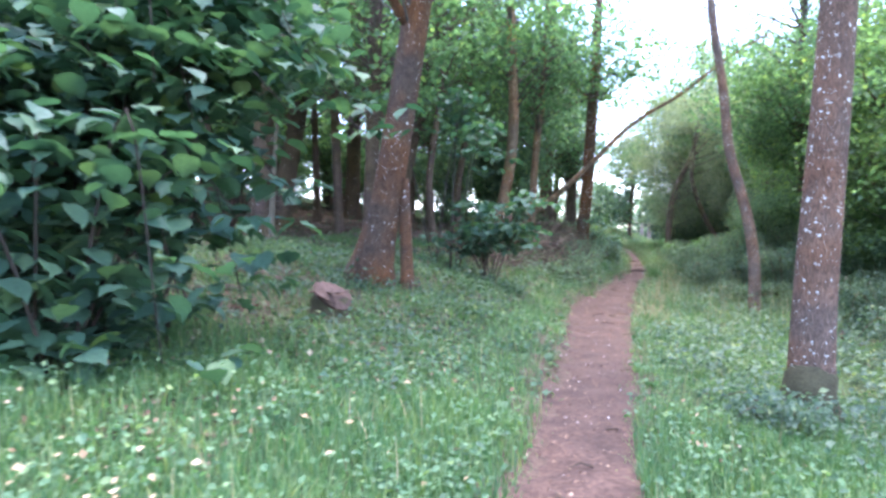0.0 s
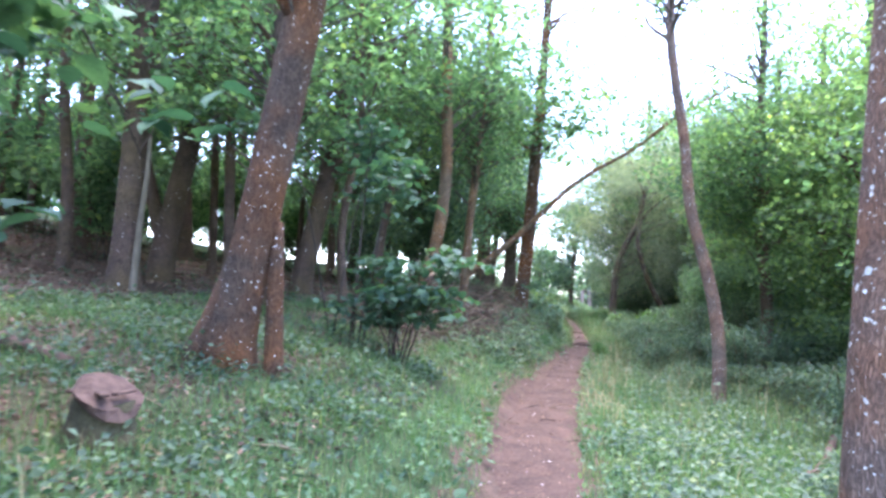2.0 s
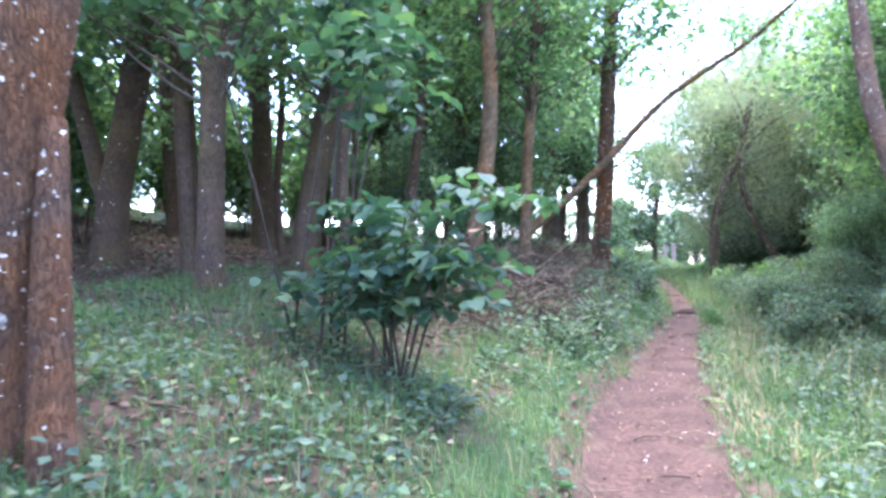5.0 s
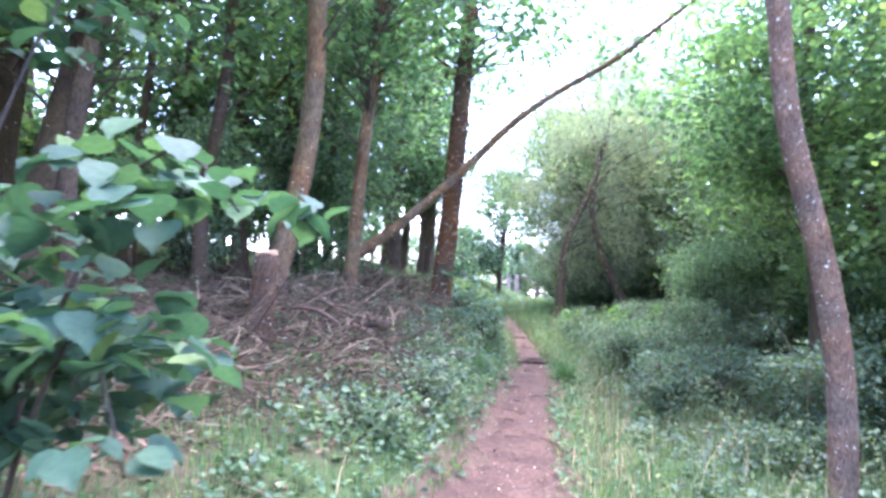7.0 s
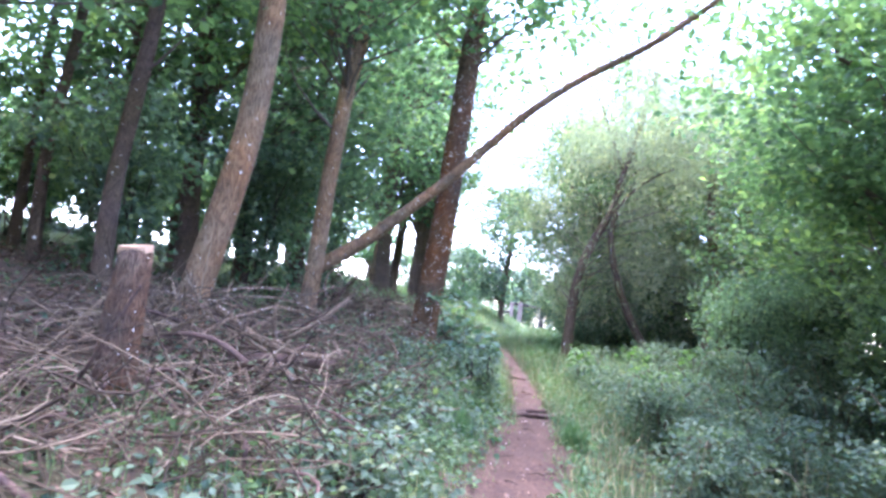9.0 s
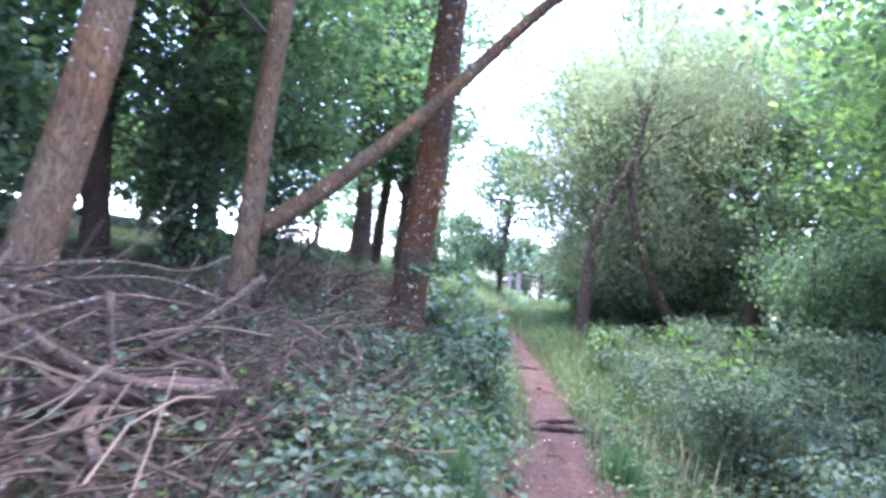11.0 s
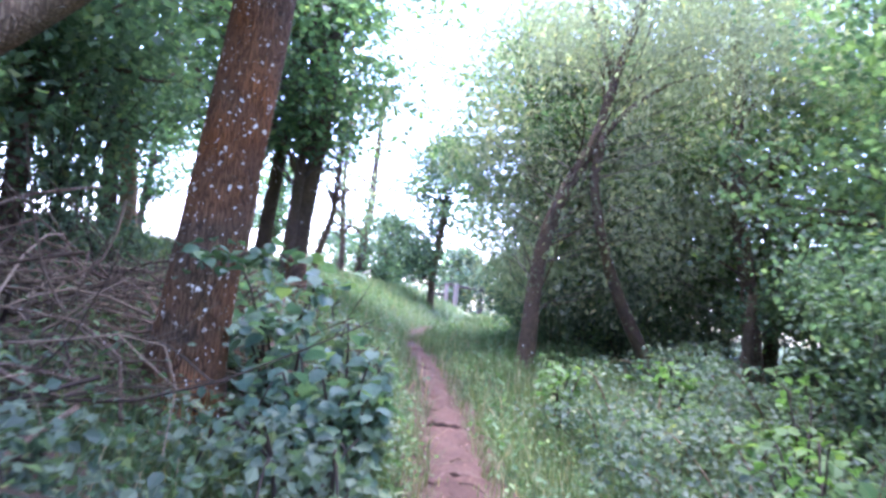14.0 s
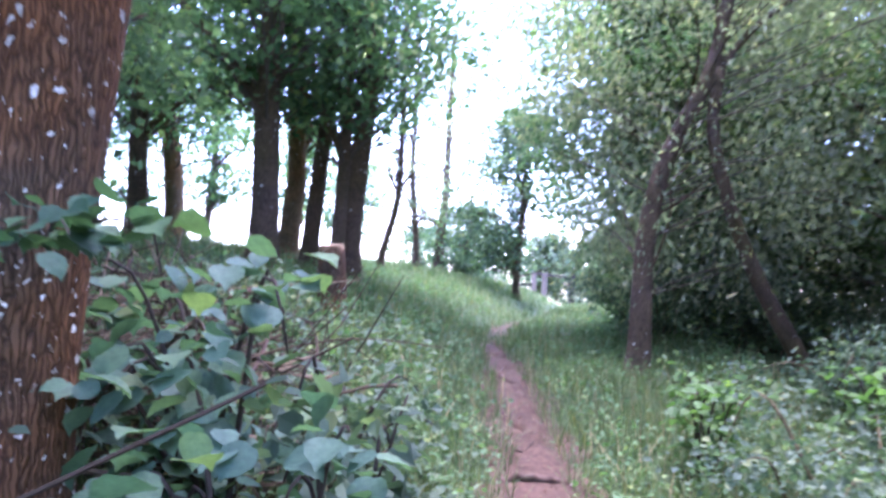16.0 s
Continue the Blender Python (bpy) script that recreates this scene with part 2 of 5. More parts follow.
def ground_material():
    m, t, p = nodes_of("woodland_floor")
    tc = t.nodes.new("ShaderNodeTexCoord")
    o = tc.outputs["Object"]
    fine = tex_noise(t, 16, 6, o, 0.7)
    mid = tex_noise(t, 1.1, 4, o)
    soil = ramp(t, [(0.3, (0.035, 0.024, 0.016)), (0.5, (0.08, 0.053, 0.036)), (0.75, (0.15, 0.1, 0.07))])
    green = ramp(t, [(0.3, (0.022, 0.04, 0.014)), (0.7, (0.06, 0.088, 0.03))])
    t.links.new(fine.outputs[0], soil.inputs[0])
    t.links.new(fine.outputs[0], green.inputs[0])
    at = t.nodes.new("ShaderNodeAttribute")
    at.attribute_name = "turf"
    add = t.nodes.new("ShaderNodeMath")
    add.operation = "ADD"
    t.links.new(at.outputs["Fac"], add.inputs[0])
    t.links.new(mid.outputs[0], add.inputs[1])
    sub = ramp(t, [(0.62, (0, 0, 0)), (0.92, (1, 1, 1))])
    t.links.new(add.outputs[0], sub.inputs[0])
    c1 = mix_rgb(t, sub.outputs[0], soil.outputs[0], green.outputs[0])
    far = t.nodes.new("ShaderNodeAttribute")
    far.attribute_name = "field"
    hay = ramp(t, [(0.3, (0.24, 0.25, 0.12)), (0.7, (0.36, 0.34, 0.19))])
    t.links.new(mid.outputs[0], hay.inputs[0])
    t.links.new(mix_rgb(t, far.outputs["Fac"], c1, hay.outputs[0]), p.inputs["Base Color"])
    p.inputs["Roughness"].default_value = 0.95
    p.inputs["Specular IOR Level"].default_value = 0.15
    bump(t, p, fine.outputs[0], 0.8, 0.03)
    return m


GROUND = ground_material()

# ---- mesh tools ----
RNG = np.random.default_rng(11)


def quick_mesh(name, verts, faces, smooth=False):
    """A mesh from an array of vertices and an array of equal-sided faces."""
    verts, faces = np.asarray(verts, np.float32), np.asarray(faces, np.int32)
    k = faces.shape[1]
    me = bpy.data.meshes.new(name)
    me.vertices.add(len(verts))
    me.vertices.foreach_set("co", verts.ravel())
    me.loops.add(faces.size)
    me.loops.foreach_set("vertex_index", faces.ravel())
    me.polygons.add(len(faces))
    me.polygons.foreach_set("loop_start", np.arange(0, faces.size, k, dtype=np.int32))
    me.polygons.foreach_set("use_smooth", np.full(len(faces), smooth))
    me.update(calc_edges=True)
    return me


def join(pieces):
    vs, fs, n = [], [], 0
    for v, f in pieces:
        vs.append(v), fs.append(f + n)
        n += len(v)
    return np.concatenate(vs), np.concatenate(fs)


def tube(points, radii, sides=8, rough=0.0, seed=0):
    """A tapered, slightly uneven stem through the points, with closed ends, as quads."""
    p = np.asarray(points, float)
    r = np.asarray(radii, float)
    d = np.gradient(p, axis=0)
    d /= np.linalg.norm(d, axis=1)[:, None] + 1e-9
    ref = np.where(np.abs(d[:, 2:3]) > 0.9, np.array([[1.0, 0, 0]]), np.array([[0, 0, 1.0]]))
    if abs(d[:, 2]).mean() > 0.5:
        ref = np.tile([[1.0, 0, 0]], (len(p), 1))
    u = np.cross(d, ref)
    u /= np.linalg.norm(u, axis=1)[:, None] + 1e-9
    w = np.cross(d, u)
    a = np.linspace(0, 2 * np.pi, sides, endpoint=False)
    ring = np.cos(a)[None, :, None] * u[:, None, :] + np.sin(a)[None, :, None] * w[:, None, :]
    g = np.random.default_rng(seed)
    s = np.arange(len(p))[:, None] / max(1, len(p) - 1) * 6
    ph = g.uniform(0, 6.28, 4)
    f = 1 + rough * (np.sin(2 * a[None] + s + ph[0]) + 0.7 * np.sin(3 * a[None] - 1.7 * s + ph[1]) + 0.5 * np.sin(5 * a[None] + 2.9 * s + ph[2]))
    v = (p[:, None] + ring * (r[:, None] * f)[:, :, None]).reshape(-1, 3)
    i = np.arange(len(p) - 1)[:, None] * sides
    j = np.arange(sides)[None]
    k = (j + 1) % sides
    q = np.stack([i + j, i + k, i + k + sides, i + j + sides], -1).reshape(-1, 4)
    top, bot = len(v), len(v) + 1
    v = np.concatenate([v, p[-1:], p[:1]])
    e = (len(p) - 1) * sides
    jj = np.arange(0, sides, 2)
    cap = np.stack([e + jj, e + (jj + 1) % sides, e + (jj + 2) % sides, np.full(len(jj), top)], -1)
    cap2 = np.stack([(jj + 2) % sides, (jj + 1) % sides, jj, np.full(len(jj), bot)], -1)
    return v, np.concatenate([q, cap, cap2])


def bend(points, n):
    """A smooth line through the points, n steps in all."""
    p = np.asarray(points, float)
    s = np.concatenate([[0], np.cumsum(np.linalg.norm(np.diff(p, axis=0), axis=1))])
    t = np.linspace(0, s[-1], n)
    out = np.stack([np.interp(t, s, p[:, i]) for i in range(3)], 1)
    for _ in range(2):
        out[1:-1] = 0.25 * out[:-2] + 0.5 * out[1:-1] + 0.25 * out[2:]
    return out


# blades of a leaf: base, sides, tip, a little folded along the rib
DIAMOND = (np.array([[0, 0, 0], [-0.40, 0.45, 0.08], [0, 1, -0.08], [0.40, 0.45, 0.08]]), np.array([[0, 1, 2], [0, 2, 3]]))
NARROW = (np.array([[0, 0, 0], [-0.15, 0.45, 0.03], [0, 1, -0.12], [0.15, 0.45, 0.03]]), np.array([[0, 1, 2], [0, 2, 3]]))
def broad_leaf():
    """A round, toothed leaf with a drawn-out tip, cupped along its rib."""
    side = [(0.16, 0.02), (0.34, 0.12), (0.45, 0.30), (0.49, 0.46), (0.43, 0.60), (0.40, 0.72), (0.27, 0.84), (0.13, 0.95)]
    v = [(0, 0.05, 0), (0, 0.35, -0.03), (0, 0.7, -0.03), (0, 1.08, -0.16)]
    for s in (-1, 1):
        v += [(s * a, b, 0.05 * math.sin(b * 3) + 0.10 * a - 0.10 * max(b - 0.6, 0) + (0.012 if k % 2 else -0.012)) for k, (a, b) in enumerate(side)]
    f = []
    for o in (4, 12):
        rib = [0, 0, 1, 1, 1, 2, 2, 2]
        loop = []
        for k in range(7):
            loop.append((rib[k], o + k, o + k + 1))
            if rib[k + 1] != rib[k]:
                loop.append((rib[k], o + k + 1, rib[k + 1]))
        loop.append((2, o + 7, 3))
        f += loop if o == 12 else [t[::-1] for t in loop]
    return np.array(v, float), np.array(f)


BROAD = broad_leaf()
OVAL = (np.array([[0, 0, 0], [-0.30, 0.22, 0.05], [-0.33, 0.6, 0.05], [0, 1, -0.10], [0.33, 0.6, 0.05], [0.30, 0.22, 0.05]]), np.array([[0, 1, 2], [0, 2, 3], [0, 3, 4], [0, 4, 5]]))
BLADE = (np.array([[-0.5, 0, 0], [0.5, 0, 0], [0.4, 0.1, 0.5], [-0.4, 0.1, 0.5], [0, 0.38, 1.0]]), np.array([[0, 1, 2], [0, 2, 3], [3, 2, 4]]))


def leaves(points, size, tilt=0.5, shape=DIAMOND, g=None, droop=0.0):
    """Leaves at the points, turned any way and tilted out of the level by about tilt."""
    g = g or RNG
    n = len(points)
    size = np.broadcast_to(np.asarray(size, float), (n,)) * g.uniform(0.65, 1.3, n)
    yaw, pit, rol = g.uniform(0, 6.2832, n), g.normal(-droop, tilt, n), g.normal(0, tilt, n)
    cy, sy, cp, sp, cr, sr = np.cos(yaw), np.sin(yaw), np.cos(pit), np.sin(pit), np.cos(rol), np.sin(rol)
    t, f = shape
    x, y, z = t[:, 0], t[:, 1], t[:, 2]
    x1 = cr[:, None] * x + sr[:, None] * z
    z1 = -sr[:, None] * x + cr[:, None] * z
    y2 = cp[:, None] * y - sp[:, None] * z1
    z2 = sp[:, None] * y + cp[:, None] * z1
    x3 = cy[:, None] * x1 - sy[:, None] * y2
    y3 = sy[:, None] * x1 + cy[:, None] * y2
    v = np.stack([x3, y3, z2], -1) * size[:, None, None] + np.asarray(points)[:, None]
    k = len(t)
    return v.reshape(-1, 3), (f[None] + (np.arange(n) * k)[:, None, None]).reshape(-1, f.shape[1])


def blades(points, height, width=0.006, g=None, lean=0.5):
    g = g or RNG
    n = len(points)
    h = np.broadcast_to(np.asarray(height, float), (n,)) * g.uniform(0.5, 1.35, n)
    yaw = g.uniform(0, 6.2832, n)
    ln = np.abs(g.normal(0, lean, n)) + 0.1
    t, f = BLADE
    x = t[:, 0][None] * width * g.uniform(0.7, 1.5, n)[:, None]
    y = t[:, 1][None] * (h * ln * 2)[:, None]
    z = t[:, 2][None] * (h * (1 - 0.25 * np.minimum(ln, 1.5)))[:, None]
    c, s = np.cos(yaw)[:, None], np.sin(yaw)[:, None]
    v = np.stack([c * x - s * y, s * x + c * y, z], -1) + np.asarray(points)[:, None]
    return v.reshape(-1, 3), (f[None] + (np.arange(n) * 5)[:, None, None]).reshape(-1, 3)


def part(name, mesh, material, parent, label="", kind=""):
    """One mesh object under a thing or a part."""
    mesh.materials.append(material)
    ob = new(name, mesh)
    ob.parent = parent
    return tagged(ob, label, kind=kind)


def thing(name, at, label, category, group="", kind=""):
    ob = new(name)
    ob.empty_display_size = 0.2
    ob.location = at
    return tagged(ob, label, category, group, kind)


def single(name, mesh, material, label, category, group="", kind=""):
    mesh.materials.append(material)
    return tagged(new(name, mesh), label, category, group, kind)


# ---- the lie of the land ----
PATH_Y = (-40, -3, 0, 4.1, 7, 9, 12.4, 15, 17.5, 19.7, 22, 24.2, 26, 28, 31, 38, 45, 54, 90)
PATH_X = (-8, -0.6, 0, 0.8, 1.5, 2.0, 2.8, 3.72, 4.66, 5.5, 6.1, 6.64, 6.95, 7.2, 8.0, 11, 13.7, 17, 30)
PATH_Z = (0, 0, 0, 0, 0, 0.02, 0.10, 0.24, 0.40, 0.54, 0.66, 0.80, 1.0, 1.14, 1.25, 1.32, 1.3, 1.15, 0.4)


def path_x(y):
    return np.interp(y, PATH_Y, PATH_X)


def path_half(y):
    """Half the trodden width."""
    return np.interp(y, (-6, 4, 7, 12.5, 15, 17.5, 19, 22, 25, 28, 29.2), (0.36, 0.37, 0.46, 0.60, 0.48, 0.37, 0.31, 0.25, 0.20, 0.17, 0.08))


def ground_z(x, y):
    x, y = np.asarray(x, float), np.asarray(y, float)
    d = path_x(y) - x
    e = np.maximum(d - 0.3, 0)
    rise = 0.7 + 0.3 * np.clip((y - 6.6) / 3.2, 0, 1)
    left = rise * (0.8 * (1 - np.exp(-e / 1.4)) + 0.09 * np.minimum(e, 22) + 0.007 * np.clip(e - 6, 0, 16) ** 2 * np.clip((32 - y) / 8, 0, 1))
    e2 = np.maximum(-d - 0.5, 0)
    right = -0.28 * (1 - np.exp(-e2 / 1.8)) * np.clip((26 - y) / 8, 0, 1) * np.clip(y / 6, 0, 1)
    far = np.maximum(np.hypot(x - 5, y - 15) - 60, 0)
    bumps = 0.025 * np.sin(1.9 * x + 0.7 * y) + 0.02 * np.sin(3.1 * y - 1.3 * x + 1) + 0.012 * np.sin(7 * x + 5 * y)
    off = np.clip((np.abs(d) - 0.3) / 0.5, 0, 1)
    return np.interp(y, PATH_Y, PATH_Z) + left + right + bumps * off - 4 * (1 - np.exp(-far / 80))


def on_ground(x, y, lift=0.0):
    return Vector((x, y, float(ground_z(x, y)) + lift))


def scatter(n, x0, x1, y0, y1, keep, g=None, bare=True):
    """n tries over a stretch of the plan; keep(d, x, y) gives the chance, d being metres to the left of the path."""
    g = g or RNG
    x, y = g.uniform(x0, x1, n), g.uniform(y0, y1, n)
    ok = g.uniform(0, 1, n) < keep(path_x(y) - x, x, y)
    if bare:
        ok &= (np.abs(path_x(y) - x) > path_half(y) - 0.06) | (y > 28.5)
    x, y = x[ok], y[ok]
    return np.stack([x, y, ground_z(x, y)], 1)


def patchy(x, y, s=1.0, o=0.0):
    """A soft 0..1 pattern of clumps."""
    return 0.5 + 0.25 * (np.sin(1.7 * s * x + 2.3 * s * y + o) + np.sin(2.9 * s * x - 1.3 * s * y + 2 * o + 1))


def lerp_axis(parts):
    return np.unique(np.concatenate([np.arange(a, b, s) for a, b, s in parts]))


def make_ground():
    xs = lerp_axis([(-3000, -300, 300), (-300, -40, 20), (-40, -8, 1.0), (-8, 12, 0.2), (12, 40, 1.0), (40, 300, 20), (300, 3001, 300)])
    ys = lerp_axis([(-3000, -300, 300), (-300, -20, 20), (-20, -2, 1.0), (-2, 34, 0.2), (34, 70, 1.0), (70, 300, 20), (300, 3001, 300)])
    gx, gy = np.meshgrid(xs, ys)
    v = np.stack([gx, gy, ground_z(gx, gy)], -1).reshape(-1, 3)
    nx = len(xs)
    i = (np.arange(len(ys) - 1)[:, None] * nx + np.arange(nx - 1)[None]).ravel()
    me = quick_mesh("ground", v, np.stack([i, i + 1, i + nx + 1, i + nx], 1), True)
    d = path_x(v[:, 1]) - v[:, 0]
    turf = np.clip(1 - np.abs(d - 0.4) / 2.6, 0, 1) + np.clip((v[:, 1] - 22) / 6, 0, 0.8) + np.clip((3.5 - v[:, 1]) / 3, 0, 0.8)
    turf = turf + np.where(d < 0, 0.4, 0.18)
    turf = np.where((d > 1.0) & (v[:, 1] > 9) & (v[:, 1] < 20), turf * 0.35, turf)
    turf = np.where(np.abs(d) < path_half(v[:, 1]) + 0.2, 0.0, turf)
    field = np.clip((v[:, 1] - 50) / 5, 0, 1)
    for nm, val in (("turf", turf), ("field", field)):
        at = me.attributes.new(nm, "FLOAT", "POINT")
        at.data.foreach_set("value", val.astype(np.float32))
    single("ground", me, GROUND, "woodland floor of soil, moss and turf rising to a field", "ground", kind="structure")


make_ground()


def make_path():
    ys = np.arange(-6, 29.2, 0.1)
    half = path_half(ys)
    cols = np.linspace(-1, 1, 15)
    g = np.random.default_rng(5)
    wob = np.convolve(g.normal(0, 1, len(ys) + 8), np.ones(5) / 5, "valid") * 0.2
    wob2 = np.convolve(g.normal(0, 1, len(ys) + 8), np.ones(5) / 5, "valid") * 0.17
    v = []
    for y, h, a, b in zip(ys, half, wob, wob2):
        x0, x1 = path_x(y) - h + a, path_x(y) + h + b
        # little washed-out treads where roots hold the earth
        tread = 0.05 * (sum(0.5 + 0.5 * math.tanh((y - s) * 8) for s in (20.4, 21.9, 23.6)) - 3 * min(max((y - 19.4) / 5.2, 0), 1))
        for c in cols:
            x = x0 + (x1 - x0) * (c + 1) / 2
            z = float(ground_z(x, y)) + 0.03 - 0.045 * abs(c) ** 3 + 0.02 * noise.noise((x * 2.3, y * 2.3, 0)) + 0.008 * noise.noise((x * 5, y * 5, 3)) + tread * (1 - c ** 4)
            v.append((x, y, z))
    n = len(cols)
    i = (np.arange(len(ys) - 1)[:, None] * n + np.arange(n - 1)[None]).ravel()
    single("path", quick_mesh("path", v, np.stack([i, i + 1, i + n + 1, i + n], 1), True), SOIL, "narrow trodden path of bare reddish-brown earth", "path", kind="structure")


make_path()


# ---- trees ----
def away_from_walker(p, room=0.75, low=2.9):
    """Keeps twigs and leaves out of the walker's way along the path."""
    d = np.abs(path_x(p[:, 1]) - p[:, 0])
    return ~((d < room) & (p[:, 2] - ground_z(p[:, 0], p[:, 1]) < low))


def crown_clusters(n, low, high, radius, g, axis_x, axis_y, shape=0.75):
    """Middles of leaf sprays, in an uneven crown round the leaning trunk."""
    h = g.uniform(0, 1, n)
    z = low + (high - low) * h
    prof = np.sin(np.pi * np.clip(h * 0.86 + 0.14, 0, 1)) ** shape
    lobes = g.uniform(0.5, 1.3, (9, 6))
    a = g.uniform(0, 6.2832, n)
    r = radius * prof * np.sqrt(g.uniform(0.03, 1, n)) * lobes[(a / 6.2832 * 9).astype(int) % 9, np.minimum((h * 6).astype(int), 5)]
    return np.stack([axis_x(z) + r * np.cos(a), axis_y(z) + r * np.sin(a), z], 1)


def tree(name, label, base, line, r0, r1, bark, leaf, crown, group="", seed=1, flare=1.5, sides=14, limbs=5, shape=DIAMOND, tilt=0.5, droop=0.15, limb_bark=None, forks=(), spray=(0.43, 0.12), hollow=0.0, limb_scale=1.0):
    """A tapered trunk along line (offsets from base), limbs, twigs and a crown of leaf sprays.
    crown: (lowest z, highest z, radius, sprays, leaves a spray, leaf size), from the base."""
    g = np.random.default_rng(seed)
    root = thing(name, base, label, "tree", group)
    L = np.asarray([(0, 0, -0.35)] + list(line), float)
    n = max(10, int((L[-1, 2] - L[0, 2]) / 0.28))
    p = bend(L, n)
    hz = p[:, 2] - p[0, 2]
    r = r1 + (r0 - r1) * (1 - hz / hz[-1]) ** 0.8
    r = r * (1 + (flare - 1) * np.exp(-np.maximum(hz - 0.3, 0) / 0.28))
    part("trunk", quick_mesh("trunk", *tube(p, r, sides, 0.035 if sides > 8 else 0.05, seed), True), bark, root)
    for k, fork in enumerate(forks):
        f = np.asarray(fork[0], float)
        q = bend(f, max(8, int(len(f) * 3)))
        part("limb", quick_mesh("limb", *tube(q, np.linspace(fork[1], fork[2], len(q)), 10, 0.04, seed + k), True), bark, root)
    if not crown:
        return root
    low, high, radius, sprays, per, size = crown
    ax = lambda z: np.interp(z, p[:, 2], p[:, 0])
    ay = lambda z: np.interp(z, p[:, 2], p[:, 1])
    c = crown_clusters(sprays, low, high, radius, g, ax, ay)
    off = np.array(base)
    c = c[away_from_walker(c + off)]
    for k in range(limbs):
        tip = c[g.integers(len(c))]
        z0 = max(low * 0.75, tip[2] - g.uniform(0.5, 1.6))
        z0 = min(z0, p[-1, 2] - 0.2)
        start = np.array([ax(z0), ay(z0), z0])
        mid = start * 0.6 + tip * 0.4 + g.normal(0, 0.22, 3) + (0, 0, 0.25)
        mid2 = start * 0.25 + tip * 0.75 + g.normal(0, 0.22, 3)
        q = bend([start, mid, mid2, tip], 8)
        rr = np.interp(z0, p[:, 2], r)
        part("limb", quick_mesh("limb", *tube(q, np.linspace(min(rr * 0.45, 0.09) * limb_scale, 0.012 * limb_scale, 8), 6, 0.05, seed + k), True), limb_bark or bark, root)
    tw = []
    for tip in c[:: max(1, len(c) // 90)]:
        z0 = min(max(low * 0.7, tip[2] - g.uniform(0.2, 1.4)), p[-1, 2] - 0.1)
        start = np.array([ax(z0), ay(z0), z0])
        q = bend([start, start * 0.45 + tip * 0.55 + g.normal(0, 0.2, 3) + (0, 0, 0.15), tip], 5)
        tw.append(tube(q, np.linspace(0.01 if hollow else 0.022, 0.003, 5), 4))
    part("branchwork", quick_mesh("twigs", *join(tw)), BRANCH_DARK, root, kind="stuff")
    m = len(c) * per
    rad, thick = spray
    local = g.normal(0, 1, (m, 3))
    local *= (np.minimum(1, 1.7 / (np.linalg.norm(local, axis=1) + 1e-6)))[:, None] * np.array((rad, rad, thick))
    tiltx, tilty = g.normal(0, 0.25, len(c)).repeat(per), g.normal(0, 0.25, len(c)).repeat(per)
    local[:, 2] += local[:, 0] * tiltx + local[:, 1] * tilty - droop * (local[:, 0] ** 2 + local[:, 1] ** 2)
    pts = c.repeat(per, 0) + local
    pts = pts[away_from_walker(pts + off)]
    pts = pts[(pts[:, 2] < 6.5) | (g.uniform(0, 1, len(pts)) < 0.2)]
    if hollow:
        # stems bare on the shaded side under the crown
        front = (pts[:, 1] < 0.9) & (pts[:, 2] < 4.6) & (np.abs(pts[:, 0] - ax(pts[:, 2]) - 0.3) < 2.0)
        pts = pts[~(front & (g.uniform(0, 1, len(pts)) < hollow))]
    part("crown", quick_mesh("crown", *leaves(pts, size, tilt, shape, g, droop)), leaf, root, kind="stuff")
    return root


def ground_at(x, y, lift=0.0):
    return on_ground(x, y, lift)


WOOD = "trees of the wood"
# the big leaning tree with a split foot beside the path
tree("leaning_tree", "stout leaning tree with reddish-brown bark and white lichen spots", ground_at(-0.93, 9.3), [(0.0, 0, 0), (0.14, 0, 0.9), (0.36, 0, 2.2), (0.62, 0, 3.8), (0.9, 0.1, 5.5), (1.1, 0.2, 10)], 0.225, 0.10, BARK_BROWN, LEAF_WOOD,
     (4.2, 11, 3.2, 170, 42, 0.14), WOOD, 3, 1.35, 20, forks=[([(0.46, -0.14, -0.35), (0.46, -0.12, 0.1), (0.44, -0.08, 0.6), (0.42, -0.02, 1.35)], 0.105, 0.06), ([(-0.42, -0.08, -0.25), (-0.26, -0.05, 0.12), (-0.06, 0.0, 0.55), (0.12, 0.0, 1.1)], 0.13, 0.12)])
tree("straight_tree", "straight grey-barked tree with white lichen and a mossy foot", ground_at(3.2, 6.1), [(0, 0, 0), (0.04, 0, 1), (0.2, 0, 3.0), (0.35, 0, 5), (0.5, 0.2, 10)], 0.185, 0.09, BARK_GREY, LEAF_SUNNY,
     (5.2, 11, 2.6, 130, 40, 0.13), WOOD, 4, 1.3, 18, shape=OVAL)
tree("slim_tree", "slim crooked tree with knobbly greyish bark", ground_at(6.2, 13.9), [(0, 0, 0), (0.02, 0, 0.9), (-0.06, 0, 1.6), (-0.2, 0, 2.2), (-0.38, 0, 2.8), (-0.54, 0, 3.3), (-0.58, 0, 3.9), (-0.62, 0.0, 4.5), (-0.76, 0.05, 5.4), (-0.86, 0.1, 6.3), (-0.8, 0.2, 9)], 0.115, 0.06, BARK_SLIM, LEAF_SUNNY,
     (6.8, 9.4, 2.0, 80, 36, 0.12), WOOD, 5, 1.2, 14, limbs=2, shape=OVAL)
